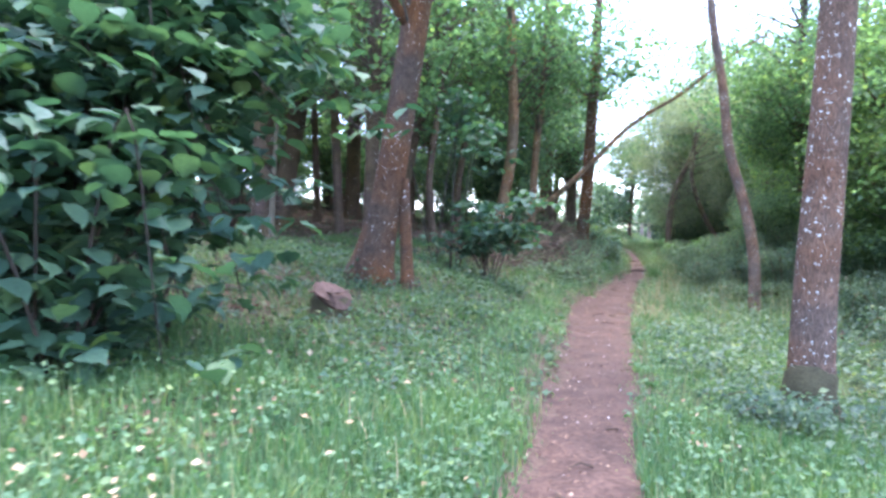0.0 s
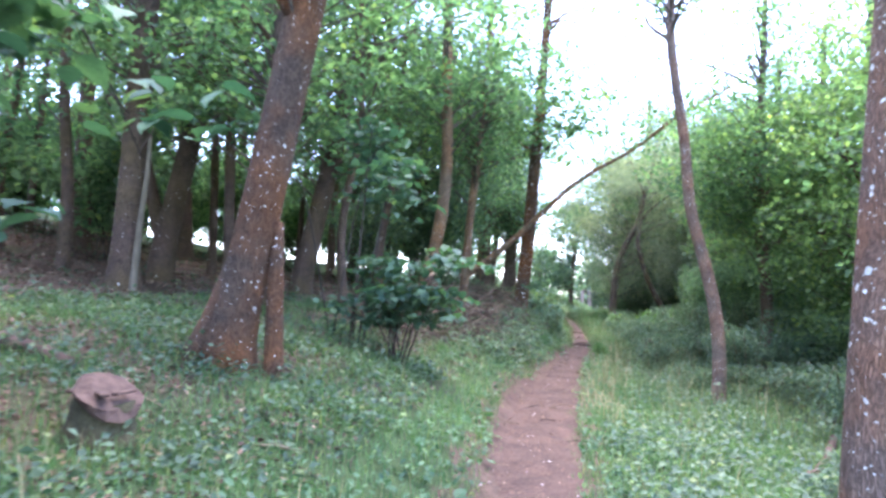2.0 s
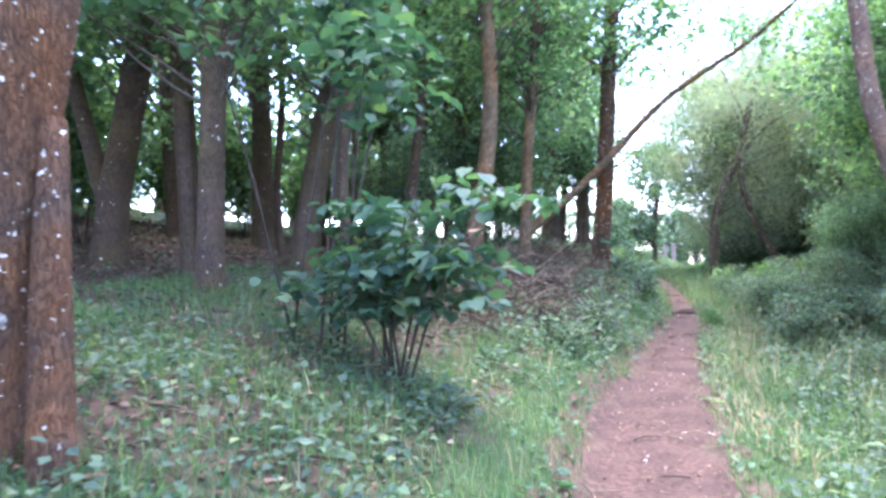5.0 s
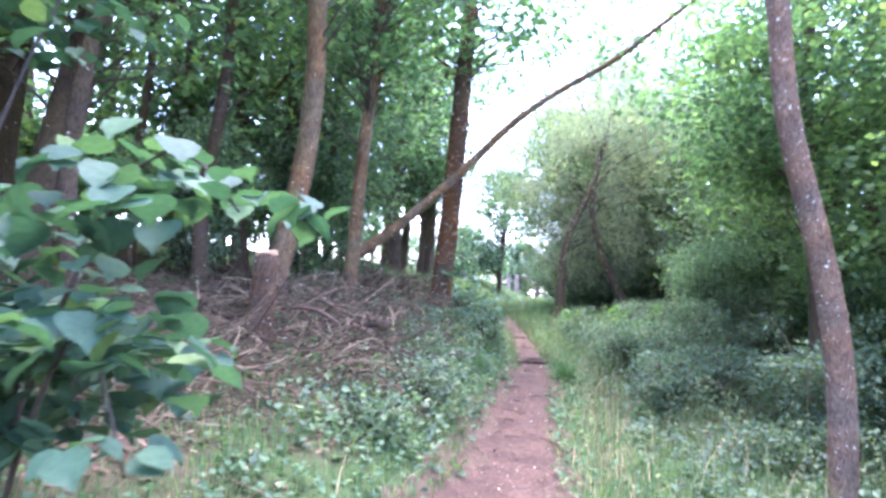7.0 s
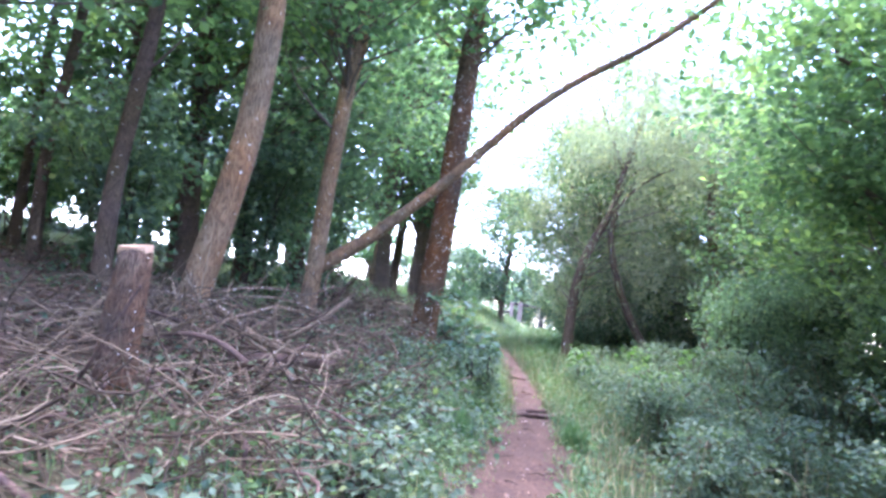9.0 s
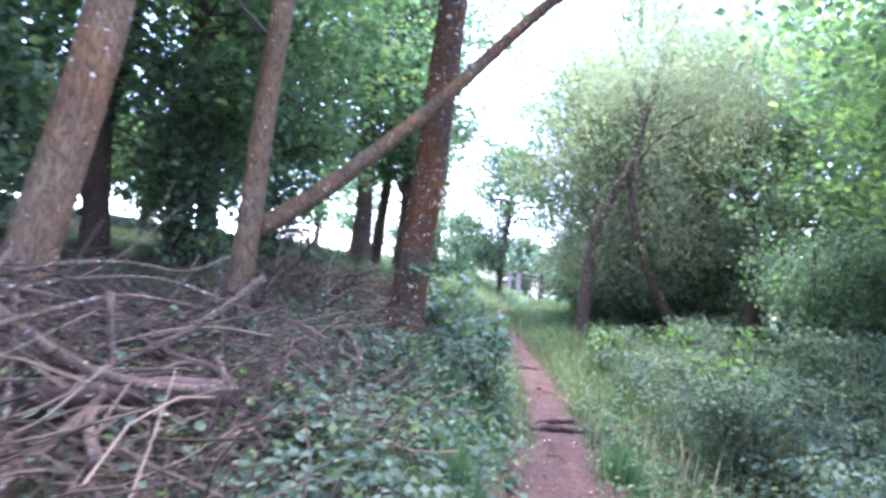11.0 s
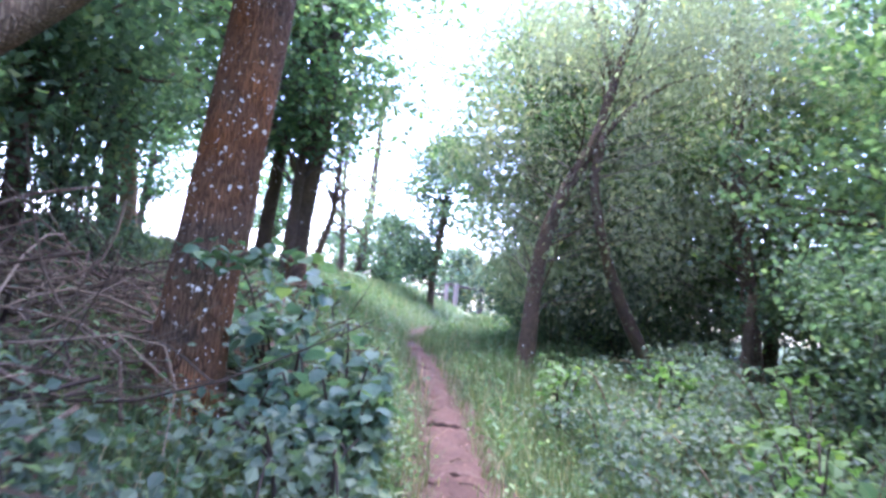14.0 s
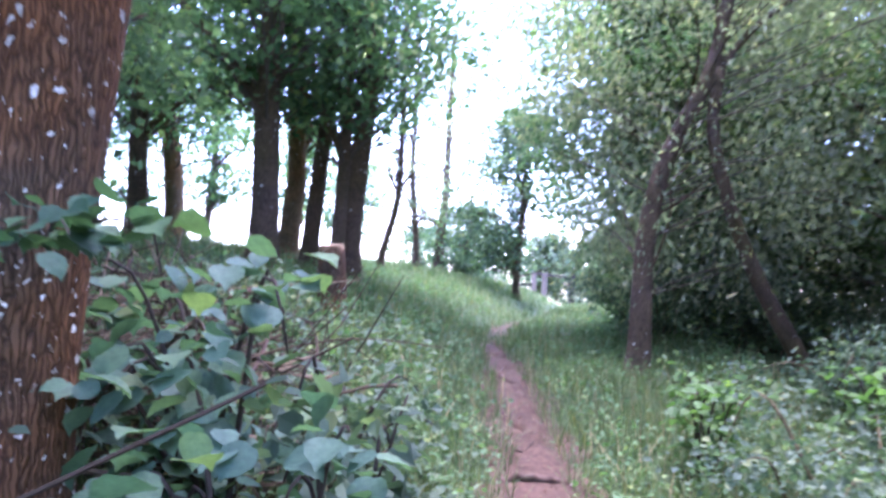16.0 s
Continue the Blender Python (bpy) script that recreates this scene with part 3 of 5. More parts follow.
tree("path_tree", "tall leaning tree with rusty bark and white lichen spots", ground_at(4.2, 21.2), [(0, 0, 0), (0.06, 0, 0.8), (0.2, 0, 2.2), (0.34, 0, 4.4), (0.52, 0, 7.3), (0.7, 0.1, 11)], 0.185, 0.09, BARK_RED, LEAF_WOOD,
     (4.6, 12, 3.0, 280, 40, 0.14), WOOD, 6, 1.45, 24)
tree("bowed_tree", "smooth pale-brown bowed tree behind the brushwood", ground_at(1.36, 18.3), [(0, 0, 0), (0.2, 0, 0.9), (0.42, 0, 2.0), (0.5, 0, 3.2), (0.42, 0, 5.6), (0.4, 0, 10)], 0.15, 0.09, BARK_PALE, LEAF_WOOD,
     (4.6, 11, 2.6, 180, 42, 0.15), WOOD, 7, 1.25, 14)
tree("slender_tree", "slender knotty tree at the back of the brushwood", ground_at(2.5, 20.2), [(0, 0, 0), (0.08, 0, 0.7), (0.14, 0, 2.0), (0.25, 0, 3.2), (0.5, 0, 6.2), (0.6, 0, 9)], 0.115, 0.06, BARK_PALE, LEAF_WOOD,
     (3.4, 9.5, 2.2, 160, 42, 0.12), WOOD, 8, 1.2, 12)
# trees deeper in the wood
tree("scarred_tree", "wood tree with a pale stripped side", ground_at(-3.62, 14), [(0, 0, 0), (0.02, 0, 2), (0.05, 0, 4), (0.3, 0, 9)], 0.235, 0.12, BARK_PLAIN, LEAF_WOOD, (2.9, 10, 3.4, 190, 42, 0.14), WOOD, 9, 1.35)
tree("forked_tree", "dark forked tree deep in the wood", ground_at(-3.75, 16.2), [(0, 0, 0), (0.05, 0, 0.8), (0.42, 0, 2.7), (0.8, 0, 5), (1.0, 0, 9)], 0.24, 0.1, BARK_PLAIN, LEAF_WOOD, (2.9, 10, 3.2, 160, 42, 0.14), WOOD, 10, 1.3,
     forks=[([(0.02, 0, 0.7), (-0.25, 0.05, 1.6), (-0.55, 0.1, 2.7), (-0.8, 0.1, 4.5)], 0.15, 0.07)])
tree("wood_tree", "dark-stemmed tree in the shade of the wood", ground_at(-1.45, 13.8), [(0, 0, 0), (0.04, 0, 1.5), (0.1, 0, 3.2), (0.25, 0, 9)], 0.15, 0.085, BARK_PLAIN, LEAF_WOOD, (2.8, 10, 3.0, 150, 42, 0.14), WOOD, 11, 1.3)
tree("wood_tree", "leaning dark-stemmed tree in the shade of the wood", ground_at(-1.25, 17.2), [(0, 0, 0), (0.2, 0, 1.0), (0.6, 0, 2.9), (1.1, 0.1, 6), (1.3, 0.2, 9)], 0.22, 0.1, BARK_PLAIN, LEAF_WOOD, (2.6, 10, 3.0, 150, 42, 0.14), WOOD, 12, 1.3)
tree("wood_tree", "thin dark-stemmed tree in the shade of the wood", ground_at(-0.42, 22), [(0, 0, 0), (0.05, 0, 2), (0.1, 0, 8)], 0.12, 0.07, BARK_PLAIN, LEAF_WOOD, (2.4, 9.5, 2.6, 220, 42, 0.15), WOOD, 13)
tree("bare_pole", "pale barkless dead pole standing against a dark trunk", ground_at(-3.4, 13.8), [(0, 0, 0), (0.03, 0, 0.6), (0.05, 0, 1.3), (0.12, 0.02, 1.9), (0.1, 0.05, 2.5)], 0.065, 0.03, DEAD_WOOD, LEAF_WOOD, None, WOOD, 49, 1.15, 10)
# the row on the hillside
HILL = "trees along the hillside"
tree("hillside_tree", "dark upright hillside tree with a bent side limb", ground_at(4.25, 28), [(0, 0, 0), (0, 0, 1), (-0.05, 0, 2.4), (0.1, 0, 5), (0.2, 0, 9)], 0.175, 0.09, BARK_PLAIN, LEAF_WOOD, (2.3, 9.5, 2.6, 260, 42, 0.12), HILL, 14,
     forks=[([(-0.05, 0, 2.0), (-0.3, 0, 2.35), (-0.8, 0, 2.9), (-1.3, 0.1, 3.5)], 0.1, 0.04)])
tree("hillside_tree", "pale-stemmed tree on the hillside", ground_at(4.32, 31), [(0, 0, 0), (0.15, 0, 1.4), (0.05, 0, 3.2), (0, 0, 8)], 0.17, 0.08, BARK_PALE, LEAF_WOOD, (2.5, 9, 2.3, 190, 40, 0.12), HILL, 15)
tree("hillside_tree", "slender dark hillside tree", ground_at(4.72, 30), [(0, 0, 0), (0.1, 0, 1.2), (0.25, 0, 3), (0.3, 0, 8)], 0.13, 0.06, BARK_PLAIN, LEAF_WOOD, (3.0, 8.5, 1.9, 110, 40, 0.12), HILL, 16)
tree("hillside_tree", "slender dark hillside tree", ground_at(5.12, 29), [(0, 0, 0), (0.08, 0, 1.2), (0.12, 0, 3), (0.2, 0, 8)], 0.1, 0.06, BARK_PLAIN, LEAF_WOOD, (2.3, 8.5, 2.0, 160, 40, 0.12), HILL, 17)
tree("hillside_tree", "dark bent tree on the hillside", ground_at(5.36, 29.2), [(0, 0, 0), (-0.02, 0, 0.8), (0.1, 0, 2.1), (0.2, 0, 3.0), (0.2, 0, 8)], 0.155, 0.08, BARK_PLAIN, LEAF_WOOD, (2.5, 8.8, 2.3, 180, 40, 0.12), HILL, 18)
tree("hillside_tree", "thin leaning tree on the brow", ground_at(6.05, 34), [(0, 0, 0), (0.1, 0, 0.6), (0.4, 0, 1.5), (0.42, 0, 3.5), (0.4, 0, 6.5)], 0.08, 0.03, BARK_PLAIN, LEAF_WILLOW, (2.2, 6.8, 1.3, 50, 26, 0.10), HILL, 19, limbs=7)
tree("hillside_tree", "thin open-crowned tree on the brow", ground_at(7.55, 40), [(0, 0, 0), (0.0, 0, 1), (-0.2, 0, 3), (-0.1, 0, 7)], 0.1, 0.03, BARK_PLAIN, LEAF_WILLOW, (1.6, 7.2, 1.7, 60, 26, 0.11), HILL, 20, limbs=7)
tree("hillside_tree", "open-crowned tree on the brow against the sky", ground_at(9.0, 45), [(0, 0, 0), (0.0, 0, 1), (0.2, 0, 3), (0.3, 0, 9)], 0.2, 0.06, BARK_PLAIN, LEAF_WILLOW, (2.4, 10, 2.4, 80, 28, 0.13), HILL, 21, limbs=8)
tree("hillside_tree", "leaning grey tree high on the bank", ground_at(1.9, 34), [(0, 0, 0), (-0.1, 0, 1.5), (-0.5, 0, 4), (-0.6, 0, 8)], 0.2, 0.08, BARK_PALE, LEAF_WOOD, (2.0, 9, 2.8, 260, 40, 0.13), HILL, 22)
tree("hillside_tree", "dark leaning tree high on the bank", ground_at(2.1, 30.5), [(0, 0, 0), (-0.05, 0, 1.5), (-0.1, 0, 4), (-0.2, 0, 8)], 0.15, 0.08, BARK_PLAIN, LEAF_WOOD, (2.2, 9, 2.8, 260, 40, 0.13), HILL, 23)
tree("field_tree", "small round-crowned tree by the field edge", ground_at(10.4, 39), [(0, 0, 0), (0.05, 0, 1.2), (0.2, 0, 3), (0.2, 0, 5)], 0.11, 0.04, BARK_PLAIN, LEAF_BRAMBLE, (0.9, 5.6, 2.1, 330, 34, 0.14), HILL, 24)
tree("field_tree", "small bushy tree by the field edge", ground_at(10.1, 45.5), [(0, 0, 0), (0.05, 0, 1), (0.2, 0, 2), (0.2, 0, 3.2)], 0.1, 0.04, BARK_PLAIN, LEAF_DARK, (0.2, 2.8, 2.0, 200, 32, 0.14), HILL, 25)
tree("evergreen_tree", "dense dark evergreen tree behind the slender tree", ground_at(1.35, 23.6), [(0, 0, 0), (0, 0, 2), (0.1, 0, 4), (0.2, 0, 8)], 0.14, 0.06, BARK_PLAIN, LEAF_DARK, (1.0, 8, 2.2, 240, 42, 0.13), WOOD, 28, 1.2, 10)
tree("evergreen_tree", "dark evergreen tree with foliage hung high over the bank", ground_at(2.3, 24.6), [(0, 0, 0), (0, 0, 2), (0.1, 0, 4), (0.2, 0, 8)], 0.11, 0.05, BARK_PLAIN, LEAF_DARK, (1.9, 8, 1.9, 280, 44, 0.12), WOOD, 27, 1.2, 10)
for k, (x, y, s) in enumerate([(0.9, 43, 1.0), (3.6, 46, 0.8), (-2.4, 46, 1.1), (5.6, 49, 0.7)]):
    tree("brow_tree", "low spreading tree on the brow of the hill", ground_at(x, y), [(0, 0, 0), (0.1, 0, 1.2), (0.2, 0, 3), (0.2, 0, 5 * s + 1)], 0.14, 0.05, BARK_PLAIN, LEAF_WOOD, (1.3, 6.5 * s, 2.4 * s, 130, 30, 0.17), HILL, 90 + k, 1.2, 8, 6)
# the wood's inner trees, of three builds
g = np.random.default_rng(77)
FIRST = [tree("wood_tree", "dark-stemmed broadleaf tree deep in the wood", (0, 0, -50 - k), [(0, 0, 0), (0.1 * k, 0.05, 1.5), (0.25 * k - 0.1, 0.1, 3.6), (0.4 * k, 0.1, 9.5)], 0.15 + 0.03 * k, 0.08, BARK_PLAIN, LEAF_WOOD if k < 2 else LEAF_DARK,
              (2.3 + 0.3 * k, 10.5, 3.2, 190, 36, 0.15), WOOD, 30 + k, 1.3, 10) for k in range(3)]
PLACES = [(-6, 11), (-8.5, 14), (-6.2, 18.5), (-10, 18), (-4.5, 20.5), (-2.6, 20), (-7.5, 23), (-11.5, 23.5), (-4.2, 25.5), (-1.3, 26), (0.6, 22.8), (-14, 16), (-13, 28), (-8.5, 29), (-4.5, 31), (-0.8, 32), (-17, 22), (-11, 35), (-16, 31), (-11, 10), (-20, 27)]
for k, (x, y) in enumerate(PLACES):
    m = pose(*on_ground(x, y), rz=float(g.uniform(0, 360))) @ Matrix.Diagonal((*(float(g.uniform(0.85, 1.15)),) * 3, 1))
    if k < 3:
        FIRST[k].matrix_basis = m
    else:
        c = copy_thing(FIRST[k % 3], pose(0, 0, 0))
        c.matrix_basis = m

# thin stems standing close together further in
g = np.random.default_rng(78)
STEMS = [tree("wood_tree", "thin dark stem standing in the depth of the wood", (0, 0, -60 - k), [(0, 0, 0), (0.12 - 0.1 * k, 0.03, 1.2), (0.3 * k - 0.2, 0.05, 3.0), (0.35 * k, 0.1, 7.5)], 0.075 + 0.02 * k, 0.035, BARK_PLAIN, LEAF_WOOD,
              (3.0, 8.2, 1.7, 60, 34, 0.13), WOOD, 34 + k, 1.2, 8, 4) for k in range(3)]
for k, (x, y) in enumerate([(-0.2, 15.6), (-2.3, 15.4), (-5.0, 15.0), (-1.9, 18.7), (-3.3, 18.3), (0.4, 18.9), (-0.9, 20.7), (-2.0, 22.9), (0.1, 24.3), (-6.9, 16.6), (-5.6, 12.9), (-3.4, 23.6), (1.5, 26.6), (-7.9, 19.6), (0.9, 29.6)]):
    m = pose(*on_ground(x, y), rz=float(g.uniform(0, 360))) @ Matrix.Diagonal((*(float(g.uniform(0.85, 1.2)),) * 3, 1))
    if k < 3:
        STEMS[k].matrix_basis = m
    else:
        c = copy_thing(STEMS[k % 3], pose(0, 0, 0))
        c.matrix_basis = m

# ---- the right-hand side: willow and hedge trees ----
HEDGE = "trees of the hedge side"
tree("willow", "grey-green willow with two crossing leaning stems", ground_at(8.5, 26.7), [(0.12, 0, 0), (0.17, 0.1, 1.1), (0.28, 0.2, 1.9), (0.47, 0.2, 2.57), (0.76, 0.2, 3.12), (1.1, 0.2, 3.65), (1.33, 0.3, 4.7), (1.6, 0.3, 5.5), (2.1, 0.4, 7.4)], 0.13, 0.045, BARK_PLAIN, LEAF_WILLOW,
     (1.3, 8.0, 3.7, 1100, 105, 0.08), HEDGE, 40, 1.3, 14, limbs=9, shape=NARROW, tilt=0.9, droop=0.5, spray=(0.34, 0.4), hollow=0.92, limb_scale=0.35,
     forks=[([(2.5, 0.1, -0.25), (2.13, 0.1, 0.36), (1.72, 0.1, 1.0), (1.36, 0.1, 1.75), (1.12, 0.1, 2.5), (1.0, 0.1, 3.0), (1.15, 0.15, 3.7)], 0.115, 0.07), ([(1.33, 0.3, 4.7), (1.0, 0.4, 5.6), (0.5, 0.5, 6.8)], 0.06, 0.02), ([(1.1, 0.2, 3.65), (1.6, 0.1, 4.3), (2.3, 0.0, 4.8), (3.0, -0.1, 5.0)], 0.05, 0.015)])
tree("willow", "grey-green willow growing beside the other", ground_at(12.9, 27.0), [(0, 0, 0), (-0.2, 0, 1.5), (-0.5, 0.1, 3), (-0.7, 0.2, 7.5)], 0.17, 0.05, BARK_PLAIN, LEAF_WILLOW,
     (1.0, 8.6, 3.0, 760, 105, 0.08), HEDGE, 41, 1.3, 12, limbs=12, shape=NARROW, tilt=0.9, droop=0.5, spray=(0.34, 0.4), hollow=0.85, limb_scale=0.45)
for k, (x, y, low, rad, leaf) in enumerate([(10.2, 15.5, 1.0, 2.6, LEAF_SUNNY), (11.8, 19.5, 0.8, 2.9, LEAF_SUNNY), (9.3, 18.0, 3.4, 2.6, LEAF_WOOD), (10.0, 12.6, 2.2, 2.4, LEAF_SUNNY), (8.9, 10.6, 1.2, 2.0, LEAF_WOOD), (13.2, 13.0, 0.8, 3.0, LEAF_WOOD), (12.6, 23, 0.5, 2.6, LEAF_DARK), (10.5, 7.5, 0.8, 2.6, LEAF_WOOD), (14.5, 28.5, 0.8, 3.2, LEAF_SUNNY), (16.8, 24.5, 0.4, 3.2, LEAF_DARK), (16.0, 20.8, 0.5, 3.0, LEAF_WOOD), (14.2, 18, 1.0, 3.2, LEAF_SUNNY), (15.4, 36.0, 0.4, 2.4, LEAF_WOOD), (16.5, 22.5, 0.5, 3.4, LEAF_WOOD), (12.6, 31, 0.5, 2.8, LEAF_WOOD), (11.2, 30.3, 0.15, 2.0, LEAF_WOOD), (14.6, 31.5, 0.15, 2.4, LEAF_DARK), (17.0, 28.5, 0.15, 2.6, LEAF_DARK)]):
    tree("hedge_tree", "broadleaf tree leafy to the ground beside the path" if leaf is not LEAF_DARK else "dark glossy-leaved tree leafy to the ground", ground_at(x, y), [(0, 0, 0), (0.1, 0, 1.5), (-0.1, 0.1, 4), (0.1, 0.1, 9)], 0.15, 0.06, BARK_PLAIN, leaf,
         (low, 9.0, rad, 340, 64, 0.115 if y < 26 else 0.15), HEDGE, 50 + k, 1.3, 10, limbs=6)
tree("hedge_tree", "broadleaf tree leaning out behind the willow", ground_at(10.7, 30.2), [(0, 0, 0), (-0.1, 0, 1.2), (-0.8, 0, 3), (-1.1, 0, 6)], 0.13, 0.05, BARK_PLAIN, LEAF_WOOD, (0.4, 7.2, 1.8, 380, 60, 0.1), HEDGE, 47, 1.3, 10, limbs=6)
tree("dead_willow_stem", "short dead stem under the willow", ground_at(11.2, 25.2), [(0, 0, 0), (0.02, 0, 0.6), (0.05, 0, 1.5)], 0.09, 0.06, BARK_PLAIN, LEAF_WILLOW, None, HEDGE, 48)


# ---- shrubs ----
def shrub(name, label, x, y, radius, height, leaf, sprays, per, size, seed, shape=DIAMOND, stems=9, stem_mat=STEM_DARK, group="", low=0.15, tilt=0.55, spray=(0.2, 0.06), arch=0.4):
    """Stems arching from one foot, with sprays of leaves along them."""
    g = np.random.default_rng(seed)
    base = on_ground(x, y)
    off = np.array(base)
    root = thing(name, base, label, "shrub", group)
    cs = []
    each = max(1, sprays // stems)
    for k in range(stems):
        a = g.uniform(0, 6.2832)
        reach, top = radius * g.uniform(0.35, 1.05), height * g.uniform(0.6, 1.05)
        d = np.array([math.cos(a), math.sin(a), 0])
        foot = np.array([g.normal(0, 0.12 * radius), g.normal(0, 0.12 * radius), -0.12])
        q = bend([foot, foot * 0.6 + d * reach * 0.35 + (0, 0, top * 0.62), d * reach * 0.75 + (0, 0, top), d * reach * 1.05 + (0, 0, top * (1 - arch * g.uniform(0.2, 1)))], 12)
        ok = away_from_walker(q + off, 0.55)
        if not ok.all():
            q = q[: max(4, int(np.argmin(ok)))]
        part("stem", quick_mesh("stem", *tube(q, np.linspace(0.014, 0.004, len(q)), 5), True), stem_mat, root)
        s = g.uniform(low, 1, each)
        idx = s * (len(q) - 1)
        i0 = np.minimum(idx.astype(int), len(q) - 2)
        cs.append(q[i0] + (q[i0 + 1] - q[i0]) * (idx - i0)[:, None] + np.clip(g.normal(0, 0.11 * radius, (each, 3)), -0.14, 0.14) * (1, 1, 0.6))
    c = np.concatenate(cs)
    n = len(c) * per
    pts = c.repeat(per, 0) + np.clip(g.normal(0, 1, (n, 3)), -1.5, 1.5) * (spray[0], spray[0], spray[1])
    pts = pts[away_from_walker(pts + off, 0.5)]
    pts = pts[pts[:, 2] + off[2] > ground_z(pts[:, 0] + off[0], pts[:, 1] + off[1]) + 0.03]
    part("leaves", quick_mesh("leaves", *leaves(pts, size, tilt, shape, g, 0.4 if shape is BROAD else 0.25), shape is BROAD), leaf, root, kind="stuff")
    return root


HAZEL = "hazels at the clearing"
for k, (x, y, r, h, sprays, low, arch) in enumerate([(-2.35, 4.2, 1.3, 1.9, 190, 0.08, 1.0), (-2.9, 4.9, 1.7, 2.7, 260, 0.25, 0.75), (-2.5, 5.6, 1.9, 3.4, 240, 0.5, 0.5), (-3.9, 6.6, 2.0, 4.2, 240, 0.42, 0.5)]):
    shrub("hazel_bush", "hazel bush with tiers of large round drooping green leaves", x, y, r, h, LEAF_HAZEL, sprays, 10, 0.14, 101 + 20 * k, BROAD, 18, group=HAZEL, low=low, spray=(0.22, 0.02), tilt=0.24, arch=arch)
shrub("hazel_bush", "hazel bush with large leaves before the brushwood", 0.78, 11.45, 1.0, 1.55, LEAF_HAZEL, 130, 8, 0.11, 103, BROAD, 9, low=0.38, spray=(0.18, 0.025), tilt=0.26, arch=0.6)
shrub("hazel_bush", "tall hazel arching over the brushwood", 0.1, 12.0, 1.6, 3.4, LEAF_HAZEL, 95, 8, 0.115, 109, BROAD, 6, low=0.58, spray=(0.18, 0.025), tilt=0.26)
shrub("lime_sapling", "young lime shoots with large leaves at the tree's foot", 4.95, 20.8, 0.55, 0.85, LEAF_LIME, 92, 5, 0.088, 104, BROAD, 12, low=0.3, spray=(0.12, 0.05), tilt=0.35)
shrub("lime_sapling", "young lime shoots with large leaves and yellowish tips", 4.75, 21.6, 0.5, 1.0, LEAF_LIME, 70, 5, 0.085, 105, BROAD, 10, low=0.3, spray=(0.12, 0.05), tilt=0.35)
shrub("lime_sapling", "leafy sapling growing beside the path", 5.2, 21.25, 0.36, 1.0, LEAF_BRAMBLE, 46, 12, 0.085, 108, OVAL, 9, low=0.1, spray=(0.1, 0.08), arch=0.3)
shrub("holly_bush", "dark glossy evergreen bush in the shade", 1.7, 22.6, 1.5, 3.2, LEAF_DARK, 230, 22, 0.1, 106, DIAMOND, 14, spray=(0.25, 0.12))
shrub("holly_bush", "dark glossy evergreen bush in the shade", 0.2, 20.4, 1.4, 2.6, LEAF_DARK, 200, 22, 0.1, 107, DIAMOND, 14, spray=(0.25, 0.12))
for k, (x, y, r, h) in enumerate([(9.7, 21.6, 1.3, 2.5), (11.2, 19.6, 1.5, 2.9), (10.6, 17.4, 1.4, 2.3), (11.6, 22.0, 1.5, 3.3), (9.6, 14.9, 1.3, 1.9), (12.6, 24.9, 1.4, 2.6), (13.2, 21.2, 1.6, 3.6), (7.6, 8.2, 1.2, 1.8), (12.0, 16.2, 1.5, 3.0)]):
    shrub("hawthorn_bush", "dense dark-green hawthorn rising behind the brambles", x, y, r, h, LEAF_DARK, int(105 * r * h), 26, 0.066, 220 + k, DIAMOND, 16, group="dark bushes of the hedge side", low=0.06, spray=(0.2, 0.1), arch=0.5)
shrub("holly_bush", "dense dark evergreen bush on the bank", 2.65, 24.8, 1.3, 3.0, LEAF_DARK, 220, 24, 0.085, 112, DIAMOND, 16, spray=(0.25, 0.12), low=0.05)
BR = "brambles beside the path"
g = np.random.default_rng(21)
for k, (x, y, r, h) in enumerate([(6.6, 17.3, 0.8, 0.7), (6.7, 15.2, 0.8, 0.6), (7.6, 15.8, 1.2, 1.1), (7.7, 18.2, 1.2, 1.1), (7.1, 19.3, 0.9, 0.8), (8.7, 19.8, 1.3, 1.2), (7.6, 20.8, 1.0, 0.9), (7.9, 22.3, 1.0, 0.8), (9.4, 22.5, 1.3, 1.1), (8.0, 13.4, 1.1, 1.0), (7.3, 11.6, 1.0, 0.9), (9.4, 17, 1.4, 1.5), (6.6, 9.4, 1.0, 0.8), (5.6, 7.6, 0.9, 0.7), (9.2, 13.2, 1.4, 1.5), (9.8, 24.3, 1.2, 1.0), (7.4, 6.0, 1.2, 1.1), (10.6, 20.6, 1.4, 1.5), (4.2, 5.4, 0.6, 0.4), (2.75, 5.4, 0.5, 0.32), (11.6, 28.8, 1.6, 1.7), (13.6, 29.0, 1.7, 1.8), (10.0, 29.2, 1.3, 1.4), (15.6, 26.8, 1.7, 1.8), (5.0, 8.8, 0.7, 0.4)]):
    shrub("bramble_bush", "sprawling bramble with arching canes and toothed leaves", x, y, r * float(g.uniform(0.8, 1.15)), h * float(g.uniform(0.75, 1.45)), LEAF_BRAMBLE, int(80 * r * r + 50), 34, 0.05, 120 + k, DIAMOND, 11, CANE, group=BR, low=0.1, spray=(0.13, 0.06), arch=0.9)
